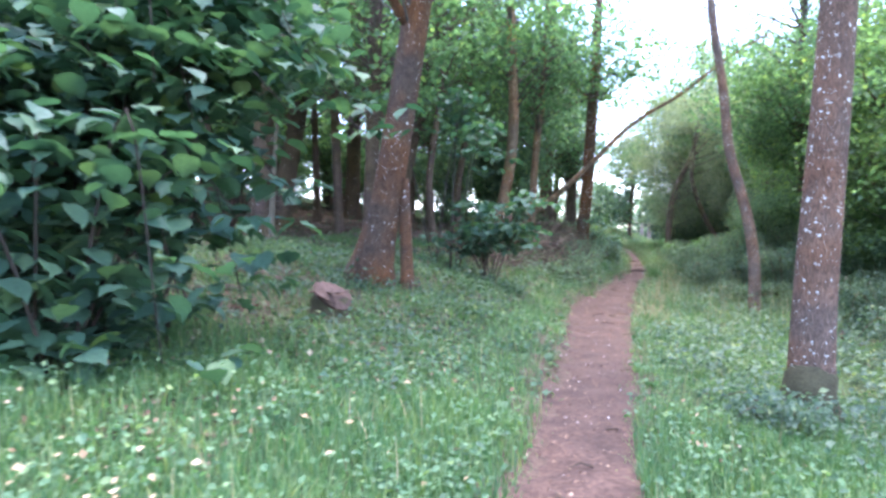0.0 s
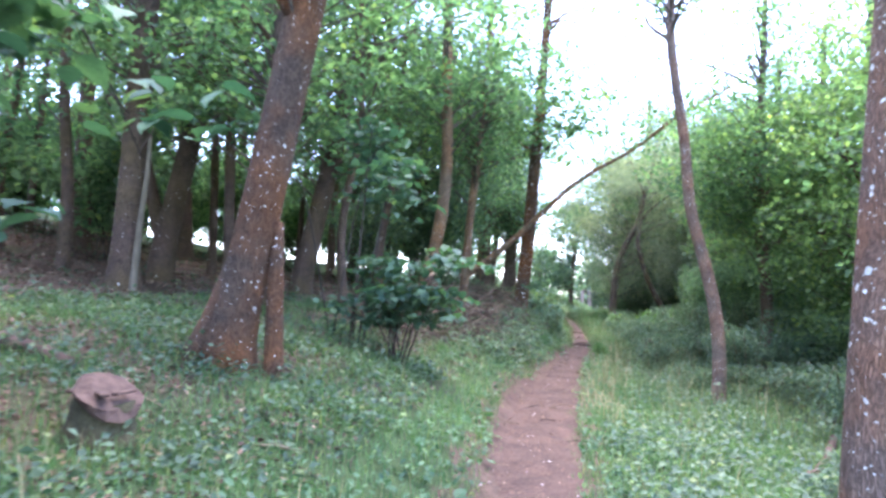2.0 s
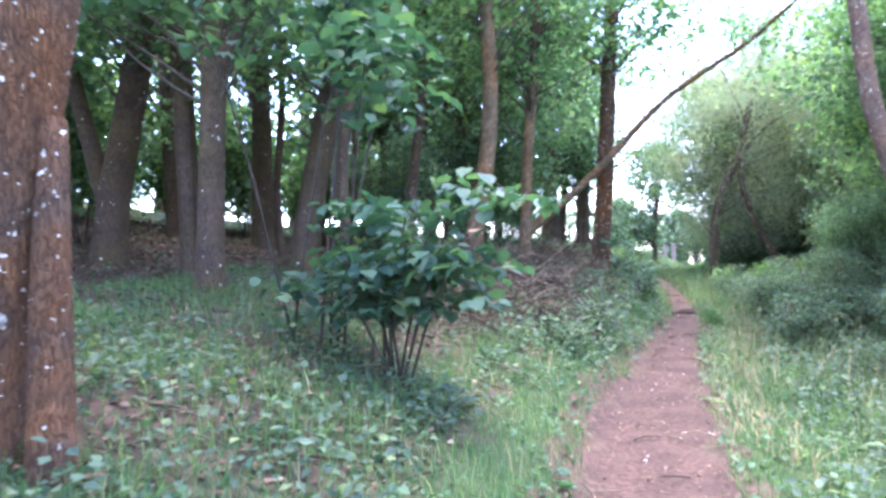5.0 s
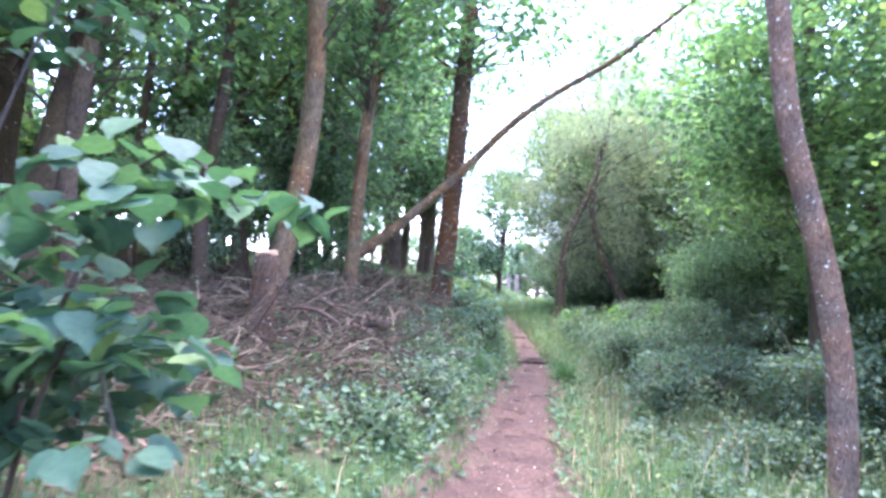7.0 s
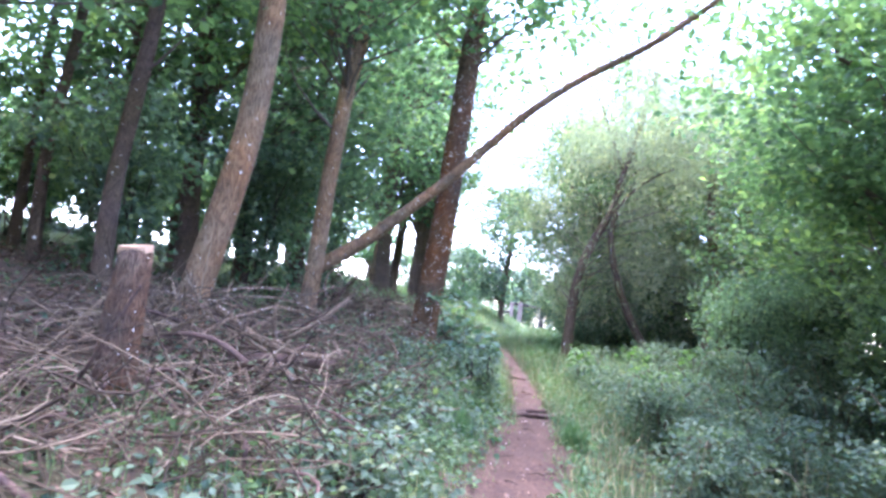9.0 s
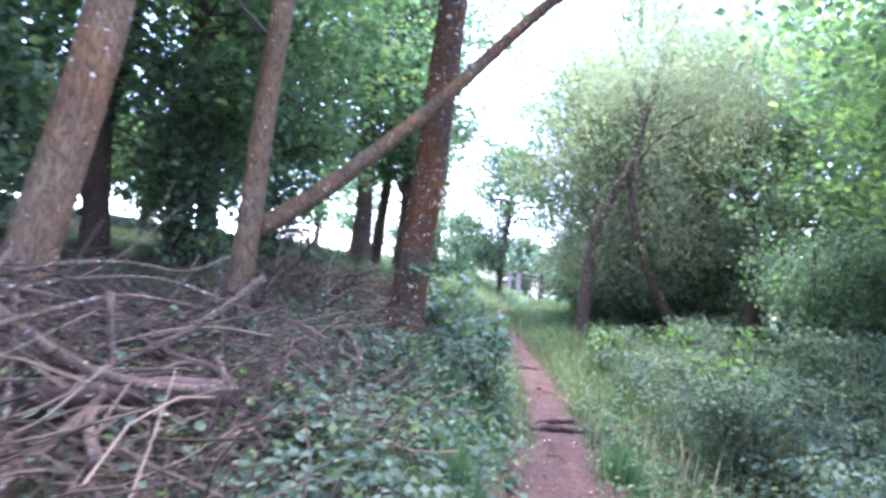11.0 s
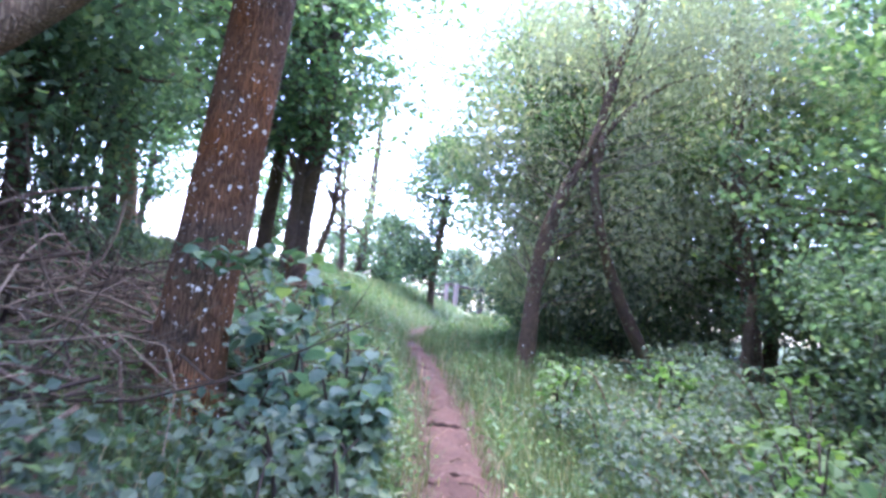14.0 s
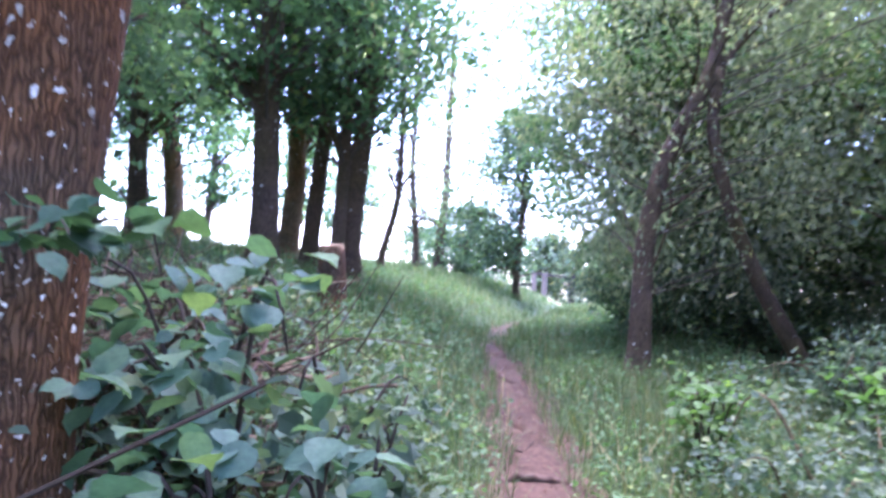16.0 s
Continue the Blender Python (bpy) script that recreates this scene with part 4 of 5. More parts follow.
for k, (x, y, r, h) in enumerate([(7.35, 20.0, 0.45, 1.05), (8.6, 21.3, 0.5, 1.15), (7.7, 23.6, 0.35, 0.8), (8.56, 22.97, 0.35, 1.2), (9.3, 22.2, 0.45, 1.2)]):
    shrub("young_shoots", "fresh light-green sapling shoots above the brambles", x, y, r, h, LEAF_YOUNG, 26, 7, 0.10, 160 + k, OVAL, 8, group="sapling shoots", low=0.35, spray=(0.1, 0.04), tilt=0.35, arch=0.25)
for k, (x, y, r, h) in enumerate([(4.75, 20.0, 0.5, 0.6), (5.15, 22.3, 0.45, 0.5), (3.7, 19.2, 0.5, 0.35), (4.3, 23.2, 0.7, 0.45), (3.4, 17.6, 0.6, 0.45), (4.3, 24.9, 0.6, 0.35), (3.0, 24.6, 0.9, 0.6), (2.35, 14.4, 0.45, 0.3), (2.9, 15.5, 0.45, 0.4), (3.2, 16.6, 0.45, 0.4)]):
    shrub("bramble_bush", "low bramble growing through the dead branches", x, y, r, h, LEAF_BRAMBLE, int(70 * r + 30), 18, 0.055, 170 + k, DIAMOND, 9, group="brambles on the bank", low=0.1, spray=(0.14, 0.08), arch=0.7)

def sprouts(x, y, z, seed, label):
    """Leafy shoots sprouting from the bark round a trunk."""
    g = np.random.default_rng(seed)
    root = thing("tree_sprouts", (x, y, z), label, "sprouts")
    tips = []
    for k in range(7):
        a = g.uniform(3.6, 5.5)
        d = np.array([math.cos(a), math.sin(a), 0])
        ln = g.uniform(0.18, 0.42)
        q = bend([d * 0.12, d * (0.15 + ln * 0.5) + (0, 0, 0.05), d * (0.15 + ln) - (0, 0, g.uniform(-0.04, 0.1))], 7)
        part("shoot", quick_mesh("shoot", *tube(q, np.linspace(0.006, 0.002, 7), 5)), BRANCH_DARK, root)
        tips.append(q[2:])
    c = np.concatenate(tips)
    pts = c.repeat(2, 0) + g.normal(0, 0.035, (len(c) * 2, 3))
    part("leaves", quick_mesh("leaves", *leaves(pts, 0.07, 0.35, BROAD, g, 0.3), True), LEAF_HAZEL, root, kind="stuff")


sprouts(4.36, 21.1, 2.05, 41, "leafy green shoots sprouting from the rusty trunk")

# understorey of the wood
UNDER = [shrub("understorey_bush", "leafy broadleaf bush in the shade of the wood", 0, 20, 1.7, 2.6 + 0.5 * k, LEAF_WOOD, 115, 26, 0.145, 190 + k, DIAMOND, 12, group="bushes of the wood", low=0.2, spray=(0.32, 0.12)) for k in range(2)]
g = np.random.default_rng(31)
for k, (x, y) in enumerate([(-3.2, 27.5), (-6.3, 27), (-9.5, 26), (-12.5, 20.5), (-8.4, 20.4), (-15, 25), (-10.5, 31), (-9, 16.5), (-12, 14), (-17, 18), (-14, 33), (-19, 30), (-1.5, 29.5), (-14, 11), (-9.5, 11.5), (-20, 23), (0.4, 28), (-3.6, 22.2), (-7.2, 14.6), (-5.2, 17.6), (-5.5, 23), (-6.8, 33), (-10.5, 19), (-7.0, 20.8), (-2.2, 27.5), (-4.2, 30), (-0.9, 33), (-6, 26.5), (-2.6, 24.2), (-9.5, 22.5), (-12.5, 17.8)]):
    m = pose(*on_ground(x, y), rz=float(g.uniform(0, 360))) @ Matrix.Diagonal((*(float(g.uniform(0.8, 1.3)),) * 3, 1))
    if k < 2:
        UNDER[k].matrix_basis = m
    else:
        c = copy_thing(UNDER[k % 2], pose(0, 0, 0))
        c.matrix_basis = m


# ---- dead wood ----
def fallen_branch():
    root = thing("fallen_branch", (2.6, 20.35, 2.2), "long fallen branch propped slanting across the path", "branch")
    o = np.array((2.6, 20.35, 2.2))
    q = bend(np.array([(2.5, 20.45, 2.2), (3.22, 20.35, 2.7), (4.26, 20.2, 3.66), (5.1, 19.7, 4.58), (5.75, 19.2, 5.05), (6.3, 18.7, 5.3), (7.2, 17.9, 6.1), (8.4, 17.0, 6.75)]) - o, 30)
    stem = part("stem", quick_mesh("stem", *tube(q, np.interp(np.linspace(0, 1, 30), (0, 0.35, 1), (0.105, 0.065, 0.015)), 10, 0.05, 3), True), BARK_PALE, root)
    g = np.random.default_rng(9)
    for k in range(9):
        i = int(g.integers(14, 29))
        d = np.array([g.uniform(0.1, 0.7), g.uniform(-0.5, 0.3), g.uniform(0.2, 0.8)])
        s = bend([q[i], q[i] + d * 0.4, q[i] + d + (0.2, 0, 0)], 6)
        part("twig", quick_mesh("twig", *tube(s, np.linspace(0.014, 0.004, 6), 5)), BRANCH_DARK, stem)


fallen_branch()


def cut_stub(name, label, x, y, height, r, lean, bark, seed, ringed=False):
    base = on_ground(x, y)
    root = thing(name, base, label, "stump")
    q = bend([(0, 0, -0.3), (0.02, 0, 0), (lean * 0.5, 0, height * 0.5), (lean, 0, height)], 12)
    trunk = part("trunk", quick_mesh("trunk", *tube(q, np.linspace(r * 1.25, r, 12), 16, 0.04, seed), True), bark, root)
    top = np.array([(lean, 0, height - 0.012), (lean - 0.004, -0.006, height + 0.028)])
    part("cut_face", quick_mesh("cut_face", *tube(top, [r * 1.0, r * 0.96], 16, 0.04, seed), False), CUT_WOOD, trunk, "pale freshly sawn top")
    return root


cut_stub("cut_trunk", "standing trunk sawn off at chest height with pale top", 1.4, 15.72, 0.9, 0.11, 0.05, BARK_BROWN, 2)
cut_stub("cut_trunk", "short sawn-off trunk with a pale top on the bank", 5.12, 26.0, 0.63, 0.125, -0.02, BARK_BROWN, 3)


def old_stump():
    base = on_ground(-1.14, 6.9)
    root = thing("old_stump", base, "old rotten mossy tree stump with a tilted top", "stump")
    q = np.array([(0, 0, -0.2), (0, 0, 0.02), (0.01, 0, 0.1), (0.02, 0, 0.18), (0.03, -0.01, 0.25)])
    part("body", quick_mesh("body", *tube(q, [0.29, 0.23, 0.19, 0.17, 0.165], 18, 0.08, 4), True), MOSS, root, "mossy rotten side")
    top = part("top", quick_mesh("top", *tube(np.array([(0.02, 0, 0.235), (0.04, -0.012, 0.262), (0.05, -0.02, 0.285), (0.055, -0.022, 0.293)]), [0.185, 0.21, 0.19, 0.1], 18, 0.11, 5), False), ROT_WOOD, root, "flaking brown top")
    for k, (dx, dy, tilt) in enumerate(((-0.12, -0.08, 0.1), (0.12, -0.05, -0.12), (0.02, -0.13, 0.05))):
        bm = bmesh.new()
        bmesh.ops.create_cube(bm, size=1, matrix=Matrix.Translation((dx + 0.03, dy, 0.29)) @ Matrix.Rotation(tilt, 4, "Y") @ Matrix.Rotation(k * 1.1, 4, "Z") @ Matrix.Diagonal((0.15, 0.06, 0.018, 1)))
        bmesh.ops.bevel(bm, geom=bm.edges[:], offset=0.006, segments=1, affect="EDGES")
        me = bpy.data.meshes.new("flake")
        bm.to_mesh(me), bm.free()
        part("flake", me, ROT_WOOD, top)


old_stump()
# moss collar at the straight tree's foot
b = on_ground(3.2, 6.1)
moss = single("moss_collar", quick_mesh("moss", *tube([(-0.02, -0.03, -0.05), (-0.02, -0.03, 0.1), (-0.01, -0.035, 0.26), (0.0, -0.03, 0.42), (0.02, 0.0, 0.5)], [0.3, 0.268, 0.232, 0.205, 0.15], 20, 0.05, 4), True), MOSS, "brown-green moss round the foot of the straight tree", "moss")
moss.location = b


def lying_log(x0, y0, x1, y1, r, mat, label, seed, lift=0.6):
    g = np.random.default_rng(seed)
    xs, ys = np.linspace(x0, x1, 9), np.linspace(y0, y1, 9)
    q = np.stack([xs, ys, ground_z(xs, ys) + r * lift], 1) + g.normal(0, 0.015, (9, 3))
    single("lying_log", quick_mesh("log", *tube(q, np.linspace(r, r * 0.75, 9), 10, 0.06, seed), True), mat, label, "log", "logs on the ground")


lying_log(3.5, 6.6, 4.6, 8.4, 0.09, ROT_WOOD, "rotten brown log lying beside the straight tree", 1)
lying_log(4.9, 9.3, 6.5, 11.3, 0.06, ROT_WOOD, "brown rotting log lying in the undergrowth", 2)
lying_log(-3.0, 7.3, -2.1, 7.6, 0.05, ROT_WOOD, "rotten log on the leaf litter", 3)
lying_log(-2.6, 8.6, -1.9, 8.2, 0.07, ROT_WOOD, "rotten log on the leaf litter", 4)


def brushwood(name, label, cx, cy, rx, ry, rise, count, seed, thick=0.012, length=(0.7, 2.0)):
    """A heap of dead branches: thick ones singly, the fine twigs together."""
    g = np.random.default_rng(seed)
    base = on_ground(cx, cy)
    o = np.array(base)
    root = thing(name, base, label, "brushwood")
    fine = []
    for k in range(count):
        u, a0 = math.sqrt(g.uniform(0, 1)), g.uniform(0, 6.28)
        x, y = cx + rx * u * math.cos(a0), cy + ry * u * math.sin(a0)
        hump = rise * (1 - u * u)
        z = float(ground_z(x, y)) + hump * g.uniform(0.05, 1.0)
        a, el = g.uniform(0, 6.28), g.normal(0.08, 0.38)
        ln = g.uniform(*length)
        d = np.array([math.cos(a) * math.cos(el), math.sin(a) * math.cos(el), math.sin(el)])
        s = np.array([x, y, z]) - d * ln / 2
        pts = np.array([s, s + d * ln * 0.33 + g.normal(0, 0.13, 3) * ln, s + d * ln * 0.66 + g.normal(0, 0.2, 3) * ln, s + d * ln + g.normal(0, 0.24, 3) * ln])
        pts[:, 2] = np.maximum(pts[:, 2], ground_z(pts[:, 0], pts[:, 1]) + 0.01)
        if not away_from_walker(pts, 0.55).all():
            continue
        q = bend(pts - o, 8)
        r = thick * g.uniform(0.35, 1.0) * (2.4 if k % 14 == 0 else 1)
        if k % 14 == 0:
            part("branch", quick_mesh("branch", *tube(q, np.linspace(r, r * 0.5, 8), 6, 0.05, k), True), STICK if k % 28 else ROT_WOOD, root)
        else:
            fine.append(tube(q, np.linspace(r, r * 0.35, 8), 4))
            if g.uniform() < 0.6:
                i = int(g.integers(2, 6))
                e = d * ln * 0.3 + g.normal(0, 0.16, 3)
                fine.append(tube(bend([q[i], q[i] + e * 0.5, q[i] + e + g.normal(0, 0.04, 3)], 4), np.linspace(r * 0.6, r * 0.25, 4), 4))
    part("branchwork", quick_mesh("twigs", *join(fine)), TWIG, root, kind="stuff")
    return root


brushwood("brushwood_heap", "tangled heap of dead brown branches under the trees", 1.9, 16.7, 1.35, 2.1, 0.42, 600, 1, 0.0105, (0.4, 1.4))
brushwood("brushwood_heap", "tangled heap of dead brown branches under the trees", 2.9, 18.6, 0.95, 1.5, 0.4, 290, 2, 0.0095, (0.4, 1.3))
brushwood("brushwood_heap", "low spread of dead brown branches", 0.7, 14.5, 0.85, 1.3, 0.28, 240, 3, 0.009, (0.4, 1.2))
brushwood("brushwood_heap", "low spread of dead brown branches on the bank", 3.4, 21.6, 0.8, 1.6, 0.5, 280, 4, 0.011, (0.5, 1.5))
brushwood("brushwood_heap", "low spread of dead brown branches on the bank", 4.2, 23.3, 0.7, 1.3, 0.4, 170, 5, 0.011, (0.5, 1.3))


brushwood("brushwood_heap", "small heap of dead twigs behind the sapling leaves", 4.55, 22.5, 0.55, 0.9, 0.35, 170, 6, 0.01, (0.4, 1.2))


def big_stick(points, r, label, seed):
    q = bend(points, 16)
    single("lichened_stick", quick_mesh("stick", *tube(q, np.linspace(r, r * 0.6, 16), 9, 0.06, seed), True), STICK, label, "branch", "large dead sticks")


big_stick([(1.98, 15.4, 0.95), (2.12, 15.9, 1.1), (2.26, 16.3, 1.25), (2.34, 16.9, 1.38), (2.29, 16.92, 1.55), (2.28, 16.9, 1.78)], 0.028, "forked dead branch standing up from the brushwood", 1)
big_stick([(1.85, 16.75, 1.72), (2.0, 16.7, 1.63), (2.17, 16.7, 1.52), (2.32, 16.7, 1.45), (2.57, 16.7, 1.41), (2.85, 16.7, 1.42)], 0.03, "dead branch coated with white lichen in the brushwood", 2)
big_stick([(2.85, 16.71, 1.41), (2.81, 16.7, 1.46), (2.76, 16.7, 1.55)], 0.02, "short lichened stub of a branch in the brushwood", 3)
big_stick([(1.73, 17.2, 1.81), (1.96, 17.2, 1.89), (2.3, 17.2, 1.92), (2.54, 17.2, 1.87), (2.74, 17.2, 1.98)], 0.012, "thin arching dead twig above the brushwood", 4)
big_stick([(3.2, 18.4, 1.15), (3.45, 18.7, 1.2), (3.75, 19.1, 1.28), (4.02, 19.5, 1.5)], 0.014, "thin pale dead stick leaning towards the tree", 5)
big_stick([(2.2, 16.0, 1.02), (2.1, 16.4, 1.3), (1.95, 16.8, 1.75)], 0.013, "upright dead twig in the brushwood", 6)
big_stick([(1.6, 16.2, 1.3), (1.9, 16.5, 1.62), (2.3, 17.0, 1.78), (2.6, 17.5, 1.7)], 0.015, "bent dead twig across the brushwood", 7)
big_stick([(1.2, 17.4, 1.5), (1.8, 17.7, 1.8), (2.3, 17.9, 1.85), (2.9, 17.9, 1.65)], 0.014, "bent dead twig across the brushwood", 8)
q = bend([(1.95, 16.95, 1.3), (2.3, 16.97, 1.33), (2.6, 17.0, 1.36), (2.8, 17.05, 1.34)], 12)
single("lying_log", quick_mesh("log", *tube(q, np.linspace(0.07, 0.055, 12), 12, 0.07, 31), True), ROT_WOOD, "rotten dark log lying in the brushwood", "log", "logs on the ground")


# ---- fence and stile at the field ----
def fence():
    x, y = 17.4, 54.0
    base = on_ground(x, y)
    root = thing("field_fence", base, "weathered wooden post-and-rail fence at the field", "fence")

    def stake(at, h, w, mat, label=""):
        bm = bmesh.new()
        bmesh.ops.create_cube(bm, size=1, matrix=Matrix.Translation(Vector(at) + Vector((0, 0, h / 2 - 0.2))) @ Matrix.Diagonal((w, w, h + 0.4, 1)))
        bmesh.ops.bevel(bm, geom=bm.edges[:], offset=0.02, segments=1, affect="EDGES")
        me = bpy.data.meshes.new("post")
        bm.to_mesh(me), bm.free()
        part("post", me, mat, root, label)

    def rail(a, b, w):
        part("rail", quick_mesh("rail", *tube(bend([a, (Vector(a) + Vector(b)) / 2, b], 6), [w] * 6, 6, 0.04, 2), False), POST_WOOD, root)

    stake((0, 0, 0), 1.75, 0.26, POST_WOOD)
    stake((-1.35, 0.4, 0.12), 1.65, 0.24, PALE_POST, "pale weathered post")
    stake((-1.85, 0.6, 0.15), 1.6, 0.22, PALE_POST, "pale weathered post")
    stake((-4.2, 1.4, 0.4), 1.0, 0.14, POST_WOOD)
    rail((0, 0, 1.5), (-1.8, 0.6, 1.7), 0.09)
    rail((-1.75, 0.6, 1.15), (-4.2, 1.4, 1.0), 0.07)
    rail((-1.75, 0.6, 0.4), (-4.2, 1.4, 0.65), 0.05)


fence()
# far hedge trees beyond the field
for k, (x, y, s) in enumerate([(14, 92, 1.0), (22, 95, 1.2), (31, 98, 1.1), (40, 96, 1.25), (26.5, 70, 0.8), (23.5, 78, 0.75), (29.0, 80, 0.95)]):
    tree("far_tree", "hazy broadleaf tree beyond the field", on_ground(x, y), [(0, 0, 0), (0, 0, 2), (0.2, 0, 6)], 0.25, 0.1, BARK_PLAIN, LEAF_BRAMBLE, (0.6, 7.5 * s, 4.2 * s, 150, 24, 0.42), "trees beyond the field", 80 + k, 1.2, 8, 3, spray=(0.8, 0.4))

# ---- low growth ----
def sheet(name, v_f, mat, label, category):
    single(name, quick_mesh(name, *v_f), mat, label, category, kind="stuff")


near = lambda y, a, b: np.clip((b - y) / (b - a), 0, 1)
verge = lambda d: ((d > 0.42) & (d < 2.0)) * np.clip((2.1 - d) / 1.2, 0, 1) + ((d < -0.42) & (d > -1.6)) * np.clip((1.7 + d) / 1.0, 0, 1)
p = scatter(210000, -4, 8, 1.5, 24, lambda d, x, y: verge(d) * (0.25 + 0.75 * patchy(x, y, 1.3)) * (0.35 + 0.65 * near(y, 8, 20)))
sheet("grass", blades(p, 0.13, 0.006, lean=0.7), GRASS, "short green grass along the path's verges", "grass")
p = scatter(95000, -4.5, 4, 1.8, 6.0, lambda d, x, y: (np.abs(d) > 0.35) * (0.2 + 0.8 * patchy(x, y, 1.6, 2)) * np.clip((6.0 - y) / 1.6, 0, 1))
sheet("grass", blades(p, 0.15, 0.007, lean=0.6), GRASS, "brighter longer grass in the clearing", "grass")
p = scatter(150000, 1, 20, 19, 54, lambda d, x, y: ((d > 0.15) & (d < 7) | (d < -0.15) & (d > -3)) * (0.3 + 0.7 * patchy(x, y, 0.9, 1)) * np.clip((y - 18) / 5, 0.0, 1) * (0.25 + 0.75 * near(y, 24, 50)))
far_w = 0.006 + 0.014 * np.clip((p[:, 1:2] - 24) / 25, 0, 1)
sheet("tall_grass", blades(p, 0.26, far_w, lean=0.8), GRASS_TALL, "tall seeding grass on the hillside", "grass")
p = scatter(5000, -4, 8, 2.0, 26, lambda d, x, y: (np.abs(d) > 0.35) * (np.abs(d) < 2.4) * 0.5)
sheet("dry_stalks", blades(p, 0.26, 0.005, lean=0.6), STRAW, "pale dry grass stalks among the green", "grass")
p = scatter(15000, 3.5, 8, 11, 20.5, lambda d, x, y: np.clip(1 - np.abs(d + 0.95) / 0.5, 0, 1) * (0.3 + 0.7 * patchy(x, y, 1.4)))
sheet("dry_stalks", blades(p, 0.22, 0.007, lean=0.9), STRAW, "straw-coloured dead grass beside the path", "grass")

# broad low leaves: ivy, nettle and ground elder
def low_leaves(n, box, keep, size, height, mat, name, label, shape=OVAL, per=6, spread=0.07, tilt=0.4):
    p = scatter(n, *box, keep)
    q = p.repeat(per, 0) + RNG.normal(0, 1, (len(p) * per, 3)) * (spread, spread, 0)
    q[:, 2] = ground_z(q[:, 0], q[:, 1]) + np.abs(RNG.normal(0, height, len(q))) + 0.015
    d = np.abs(path_x(q[:, 1]) - q[:, 0])
    q = q[d > path_half(q[:, 1]) - 0.1]
    sheet(name, leaves(q, size, tilt, shape), mat, label, "plants")


low_leaves(13000, (-4, 8, 1.5, 24), lambda d, x, y: (np.abs(d) > 0.38) * np.clip((2.6 - np.abs(d)) / 1.4, 0, 1) * patchy(x, y, 1.5, 3), 0.055, 0.06, LEAF_LOW, "ground_plants", "low ivy and nettle leaves among the grass")
low_leaves(9000, (-5, 4.5, 1.6, 6.2), lambda d, x, y: (np.abs(d) > 0.5) * (0.12 + 0.9 * patchy(x, y, 2.1, 5) ** 2) * np.clip((6.2 - y) / 1.5, 0, 1) * np.where((d > 2.4) & (y > 4.4), 0.15, 1), 0.038, 0.075, LEAF_HERB, "ground_plants", "leafy ground cover in the clearing")
# wood-floor plants take the leaf colour with shade painted in
low_leaves(21000, (-12, 3.4, 5, 32), lambda d, x, y: (d > 1.3) * (0.3 + 0.7 * patchy(x, y, 0.8, 4) ** 2) * np.where(y > 11.5, 0.25, 0.7) * np.where(d > 6, 0.8, 1.0) * np.where((y < 8) & (d > 2.2), 0.25, 1), 0.06, 0.07, LEAF_SHADED, "ground_plants", "scattered ivy on the shaded wood floor", DIAMOND)
low_leaves(4200, (-6, 1.5, 4.5, 12), lambda d, x, y: (d > 1.2) * (d < 6) * (0.1 + 0.9 * patchy(x, y, 1.6, 9) ** 2) * np.where((y < 7.5) & (d > 2.4), 0.3, 1), 0.06, 0.10, LEAF_SHADED, "ground_plants", "bramble and nettle seedlings on the wood floor", DIAMOND, spread=0.10)
low_leaves(14000, (2.5, 12, 3, 26), lambda d, x, y: (d < np.where(y > 11, -1.35, -0.8)) * (0.35 + 0.65 * patchy(x, y, 1.1, 7)) * np.clip(1.25 + d / 6, 0, 1), 0.07, 0.14, LEAF_BRAMBLE, "ground_plants", "bramble and nettle undergrowth", DIAMOND)
low_leaves(3000, (1.5, 6, 13.5, 26), lambda d, x, y: (d > 0.4) * (d < 3) * (0.2 + 0.8 * patchy(x, y, 1.3, 2)), 0.065, 0.14, LEAF_BRAMBLE, "ground_plants", "bramble leaves creeping over the bank")
low_leaves(420, (0, 6, 2.2, 19), lambda d, x, y: np.clip(1 - np.abs(np.abs(d) - path_half(y)) / 0.25, 0, 1), 0.09, 0.03, LEAF_LOW, "dock_leaves", "broad plantain and dock leaves at the path's edge", BROAD, 5, 0.06)

low_leaves(9500, (3.5, 13, 18.5, 34), lambda d, x, y: (np.abs(d) > 0.3) * (np.abs(d) < 3.5) * (0.25 + 0.75 * patchy(x, y, 1.2, 1)), 0.046, 0.13, LEAF_HERB, "ground_plants", "nettles and herbs in the hillside grass", spread=0.09)
p = scatter(90000, -6, 2.5, 5, 16, lambda d, x, y: (d > 1.4) * (d < 6) * (0.15 + 0.85 * patchy(x, y, 1.3, 8)))
sheet("grass", blades(p, 0.14, 0.006, lean=0.8), GRASS, "thin ragged grass on the shaded wood floor", "grass")
p = scatter(70000, 1.5, 8, 3, 15, lambda d, x, y: (d < -1.1) * (d > -4.2) * patchy(x, y, 1.1, 3))
sheet("grass", blades(p, 0.16, 0.007, lean=0.8), GRASS, "rough grass among the undergrowth", "grass")
p = scatter(60000, -1, 8, 1.5, 22, lambda d, x, y: np.clip(1 - np.abs(np.abs(d) - path_half(y)) / 0.2, 0, 1) * (0.2 + 0.8 * patchy(x, y, 2.5, 1)), None, False)
sheet("grass", blades(p, 0.07, 0.006, lean=0.9), GRASS, "grass creeping over the path's edges", "grass")
p = scatter(85000, 3, 11, 19.5, 30, lambda d, x, y: (np.abs(d) < 3.2) * (0.25 + 0.75 * patchy(x, y, 1.7, 4)) * 0.55)
sheet("tall_grass", blades(p, 0.22, 0.006, lean=1.0), GRASS_TALL, "long soft grass beside the upper path", "grass")
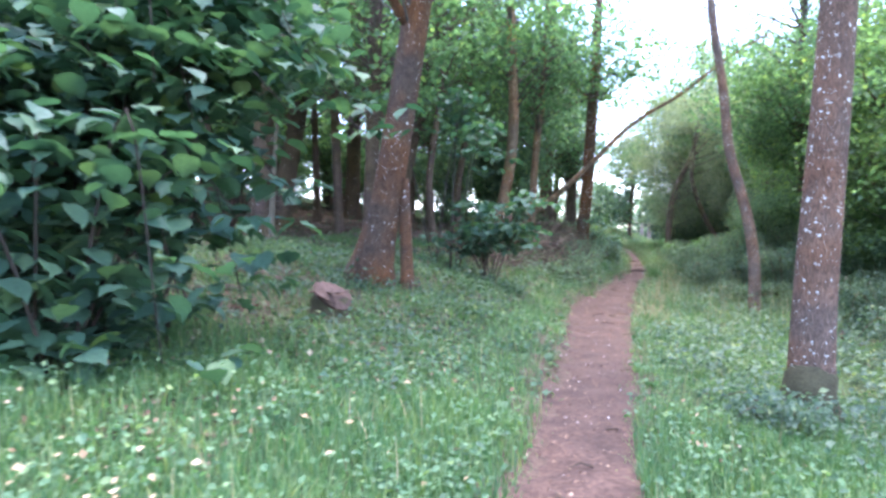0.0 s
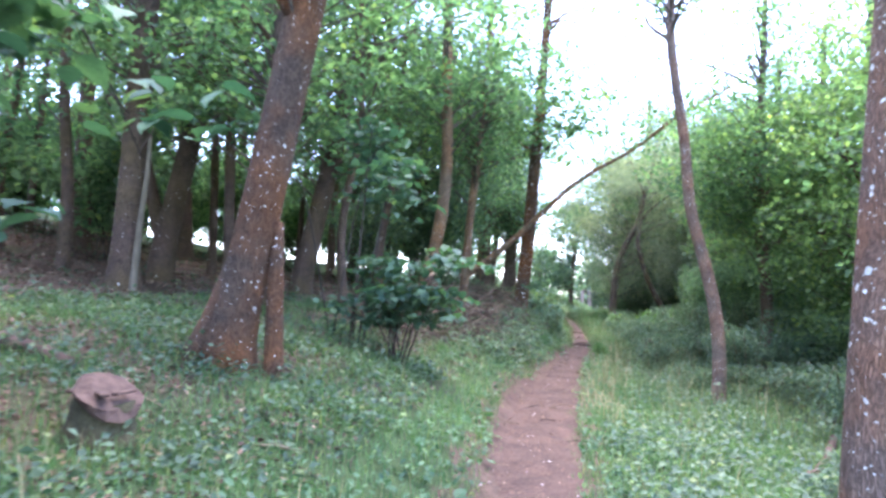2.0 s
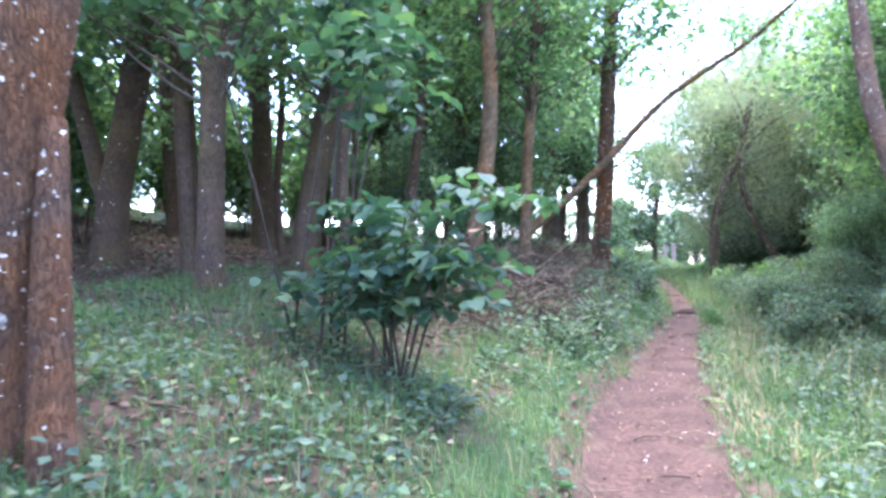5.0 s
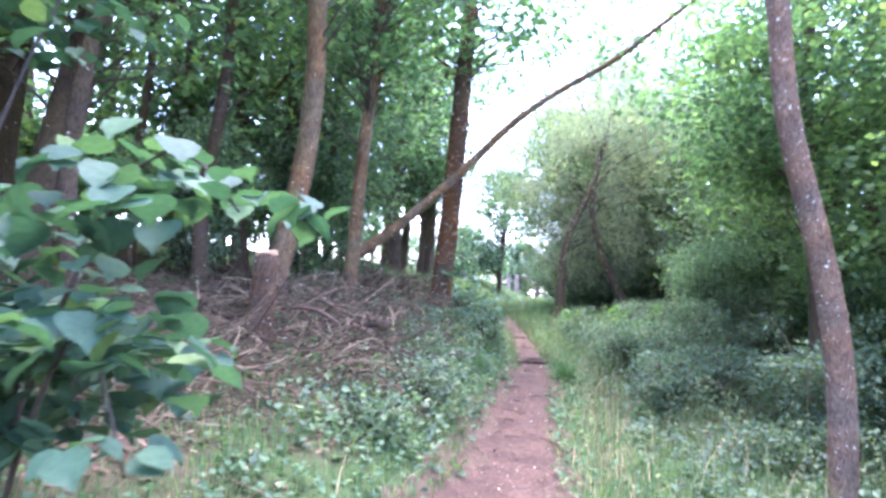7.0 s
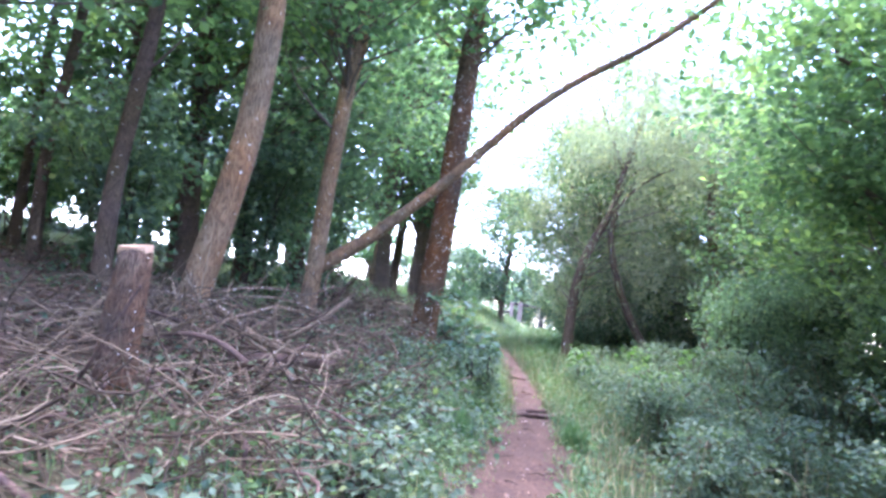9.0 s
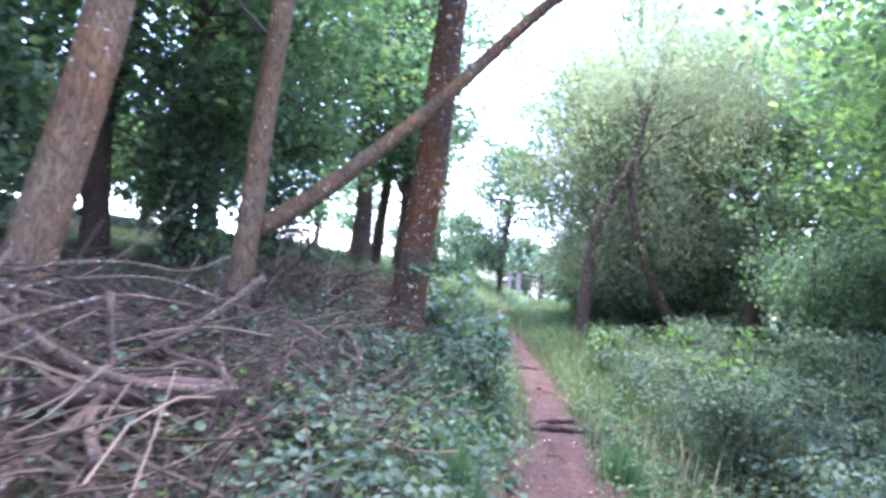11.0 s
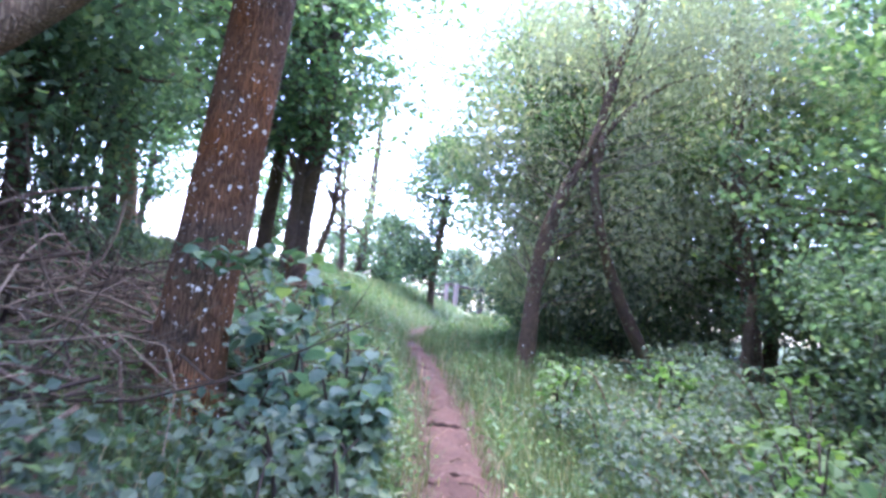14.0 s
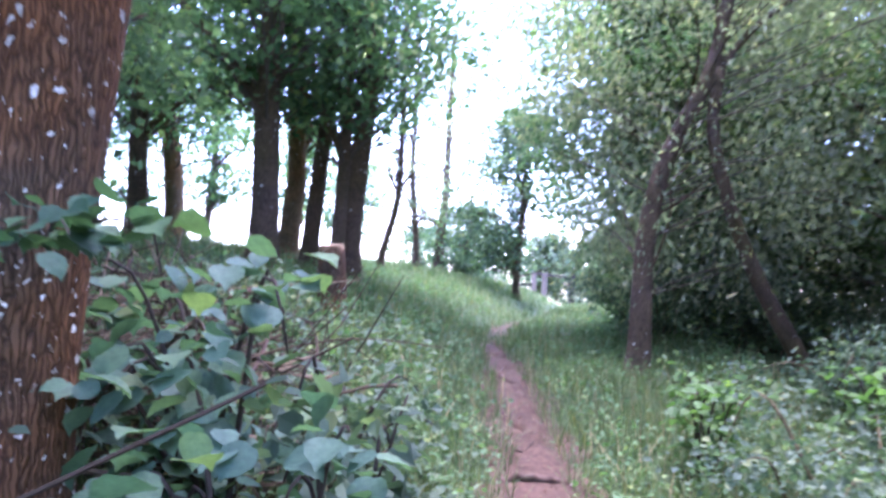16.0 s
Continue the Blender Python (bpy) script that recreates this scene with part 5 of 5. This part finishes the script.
p = scatter(2500, 3, 11, 19.5, 30, lambda d, x, y: (np.abs(d) < 3.2) * patchy(x, y, 1.7, 2))
sheet("dry_stalks", blades(p, 0.36, 0.005, lean=0.5), STRAW, "dry seed stalks beside the upper path", "grass")
p = scatter(9000, 4.5, 11, 11, 25, lambda d, x, y: (d < -0.9) * (d > -4.5) * patchy(x, y, 1.3, 5))
sheet("tall_grass", blades(p, 0.62, 0.006, lean=0.5), GRASS_TALL, "tall grass standing among the brambles", "grass")
p = scatter(3000, 4.5, 11, 11, 25, lambda d, x, y: (d < -0.8) * (d > -3.5) * patchy(x, y, 1.5, 2) ** 2)
sheet("dry_stalks", blades(p, 0.6, 0.006, lean=0.5), STRAW, "dead upright stalks among the brambles", "grass")
p = scatter(3000, -4.5, 4, 1.8, 6.0, lambda d, x, y: (np.abs(d) > 0.5) * patchy(x, y, 1.9, 1) ** 2 * np.where(d > 1, 1, 0.4))
p[:, 2] += RNG.uniform(0.03, 0.14, len(p))
sheet("leaf_litter", leaves(p, 0.042, 0.5), DRY_LEAF, "pale dry leaves caught in the grass", "leaf litter")
# single tufts of fresh grass
for x, y, n in ((5.66, 18.8, 420), (5.8, 19.05, 200), (4.16, 18.0, 260), (4.5, 19.6, 240)):
    r = np.abs(RNG.normal(0, 0.1, n))
    a = RNG.uniform(0, 6.2832, n)
    px, py = x + r * np.cos(a), y + r * np.sin(a)
    single("grass_tuft", quick_mesh("tuft", *blades(np.stack([px, py, ground_z(px, py)], 1), 0.24, 0.007, lean=0.45)), GRASS, "fresh bright-green tuft of grass beside the path", "grass", "grass tufts")
# leaf litter and twigs
p = scatter(75000, -9, 3.2, 3, 24, lambda d, x, y: (d > 1.2) * np.clip((d - 1.0) / 1.2, 0, 1) * (0.4 + 0.6 * patchy(x, y, 1.1, 6)))
p[:, 2] += 0.012
sheet("leaf_litter", leaves(p, 0.06, 0.3), LITTER, "brown dead leaves on the wood floor", "leaf litter")
p = scatter(26000, -1, 8, 1, 27, lambda d, x, y: np.clip(1.25 - np.abs(d) / (path_half(y) + 0.15), 0, 1) * (0.3 + 0.7 * patchy(x, y, 2, 3)), None, False)
p[:, 2] += 0.035
sheet("path_litter", leaves(p, 0.03, 0.3), LITTER, "bits of dead leaf trodden into the path", "leaf litter")


def stones(n, seed):
    g = np.random.default_rng(seed)
    p = scatter(n, -1, 8, 1, 27, lambda d, x, y: np.clip(1.1 - np.abs(d) / path_half(y), 0, 1), g, False)
    t = np.array([(1, 0, 0), (0, 1, 0), (-1, 0, 0), (0, -1, 0), (0.1, 0.1, 0.7), (0, 0, -0.7)])
    f = np.array([(0, 1, 4), (1, 2, 4), (2, 3, 4), (3, 0, 4), (1, 0, 5), (2, 1, 5), (3, 2, 5), (0, 3, 5)])
    s = g.uniform(0.006, 0.018, (len(p), 1, 1)) * g.uniform(0.6, 1.3, (len(p), 6, 1))
    v = t[None] * s + p[:, None] + (0, 0, 0.03)
    sheet("path_stones", (v.reshape(-1, 3), (f[None] + (np.arange(len(p)) * 6)[:, None, None]).reshape(-1, 3)), STONE, "small pale stones in the path", "stones")


stones(2600, 3)


def twigs_on_ground(n, box, keep, seed, label):
    g = np.random.default_rng(seed)
    p = scatter(n, *box, keep, g, False)
    out = []
    for c in p:
        a, ln = g.uniform(0, 6.28), g.uniform(0.1, 0.55)
        d = np.array([math.cos(a), math.sin(a), 0]) * ln / (2 if abs(path_x(c[1]) - c[0]) > 0.7 else 4)
        q = np.array([c - d, c + g.normal(0, 0.02, 3), c + d])
        q[:, 2] = ground_z(q[:, 0], q[:, 1]) + (0.045 if abs(path_x(c[1]) - c[0]) < path_half(c[1]) else 0.02) + np.array([0, g.uniform(0, 0.03), 0])
        out.append(tube(q, [0.007, 0.006, 0.003], 4))
    sheet("fallen_twigs", join(out), TWIG, label, "twigs")


twigs_on_ground(700, (-5, 3, 4, 22), lambda d, x, y: (d > 1.2) * 0.8, 4, "dead twigs on the wood floor")
twigs_on_ground(420, (5.9, 8.2, 15.5, 20.5), lambda d, x, y: (d < -1.0) * (d > -2.4) * 0.9, 6, "broken dead twigs in the dry grass")
twigs_on_ground(1100, (-1, 7, 2, 25), lambda d, x, y: (np.abs(d) < path_half(y)) * 0.4, 5, "small twigs lying on the path")


def root_step(y, label):
    x = float(path_x(y)) + 0.09 * math.sin(y * 2.3)
    w = 0.34 if y < 21 else 0.2
    xs = np.linspace(x - w, x + w, 9)
    g = np.random.default_rng(int(y * 10))
    ys = y + 0.07 * np.sin(xs * 7 + y) + (xs - x) * 0.5 * math.sin(y * 5) + g.normal(0, 0.02, 9)
    z = float(ground_z(x, y)) + 0.04 + g.normal(0, 0.012, 9) - 0.05 * np.abs(np.linspace(-1, 1, 9)) ** 3
    single("tree_root", quick_mesh("root", *tube(np.stack([xs, ys, z], 1), np.linspace(0.05, 0.03, 9) * (w + 0.5), 8, 0.12, 3), True), ROT_WOOD, label, "root", "roots across the path")


for y in (20.15, 20.42, 21.9, 23.45):
    root_step(y, "bare root holding an earth step across the path")
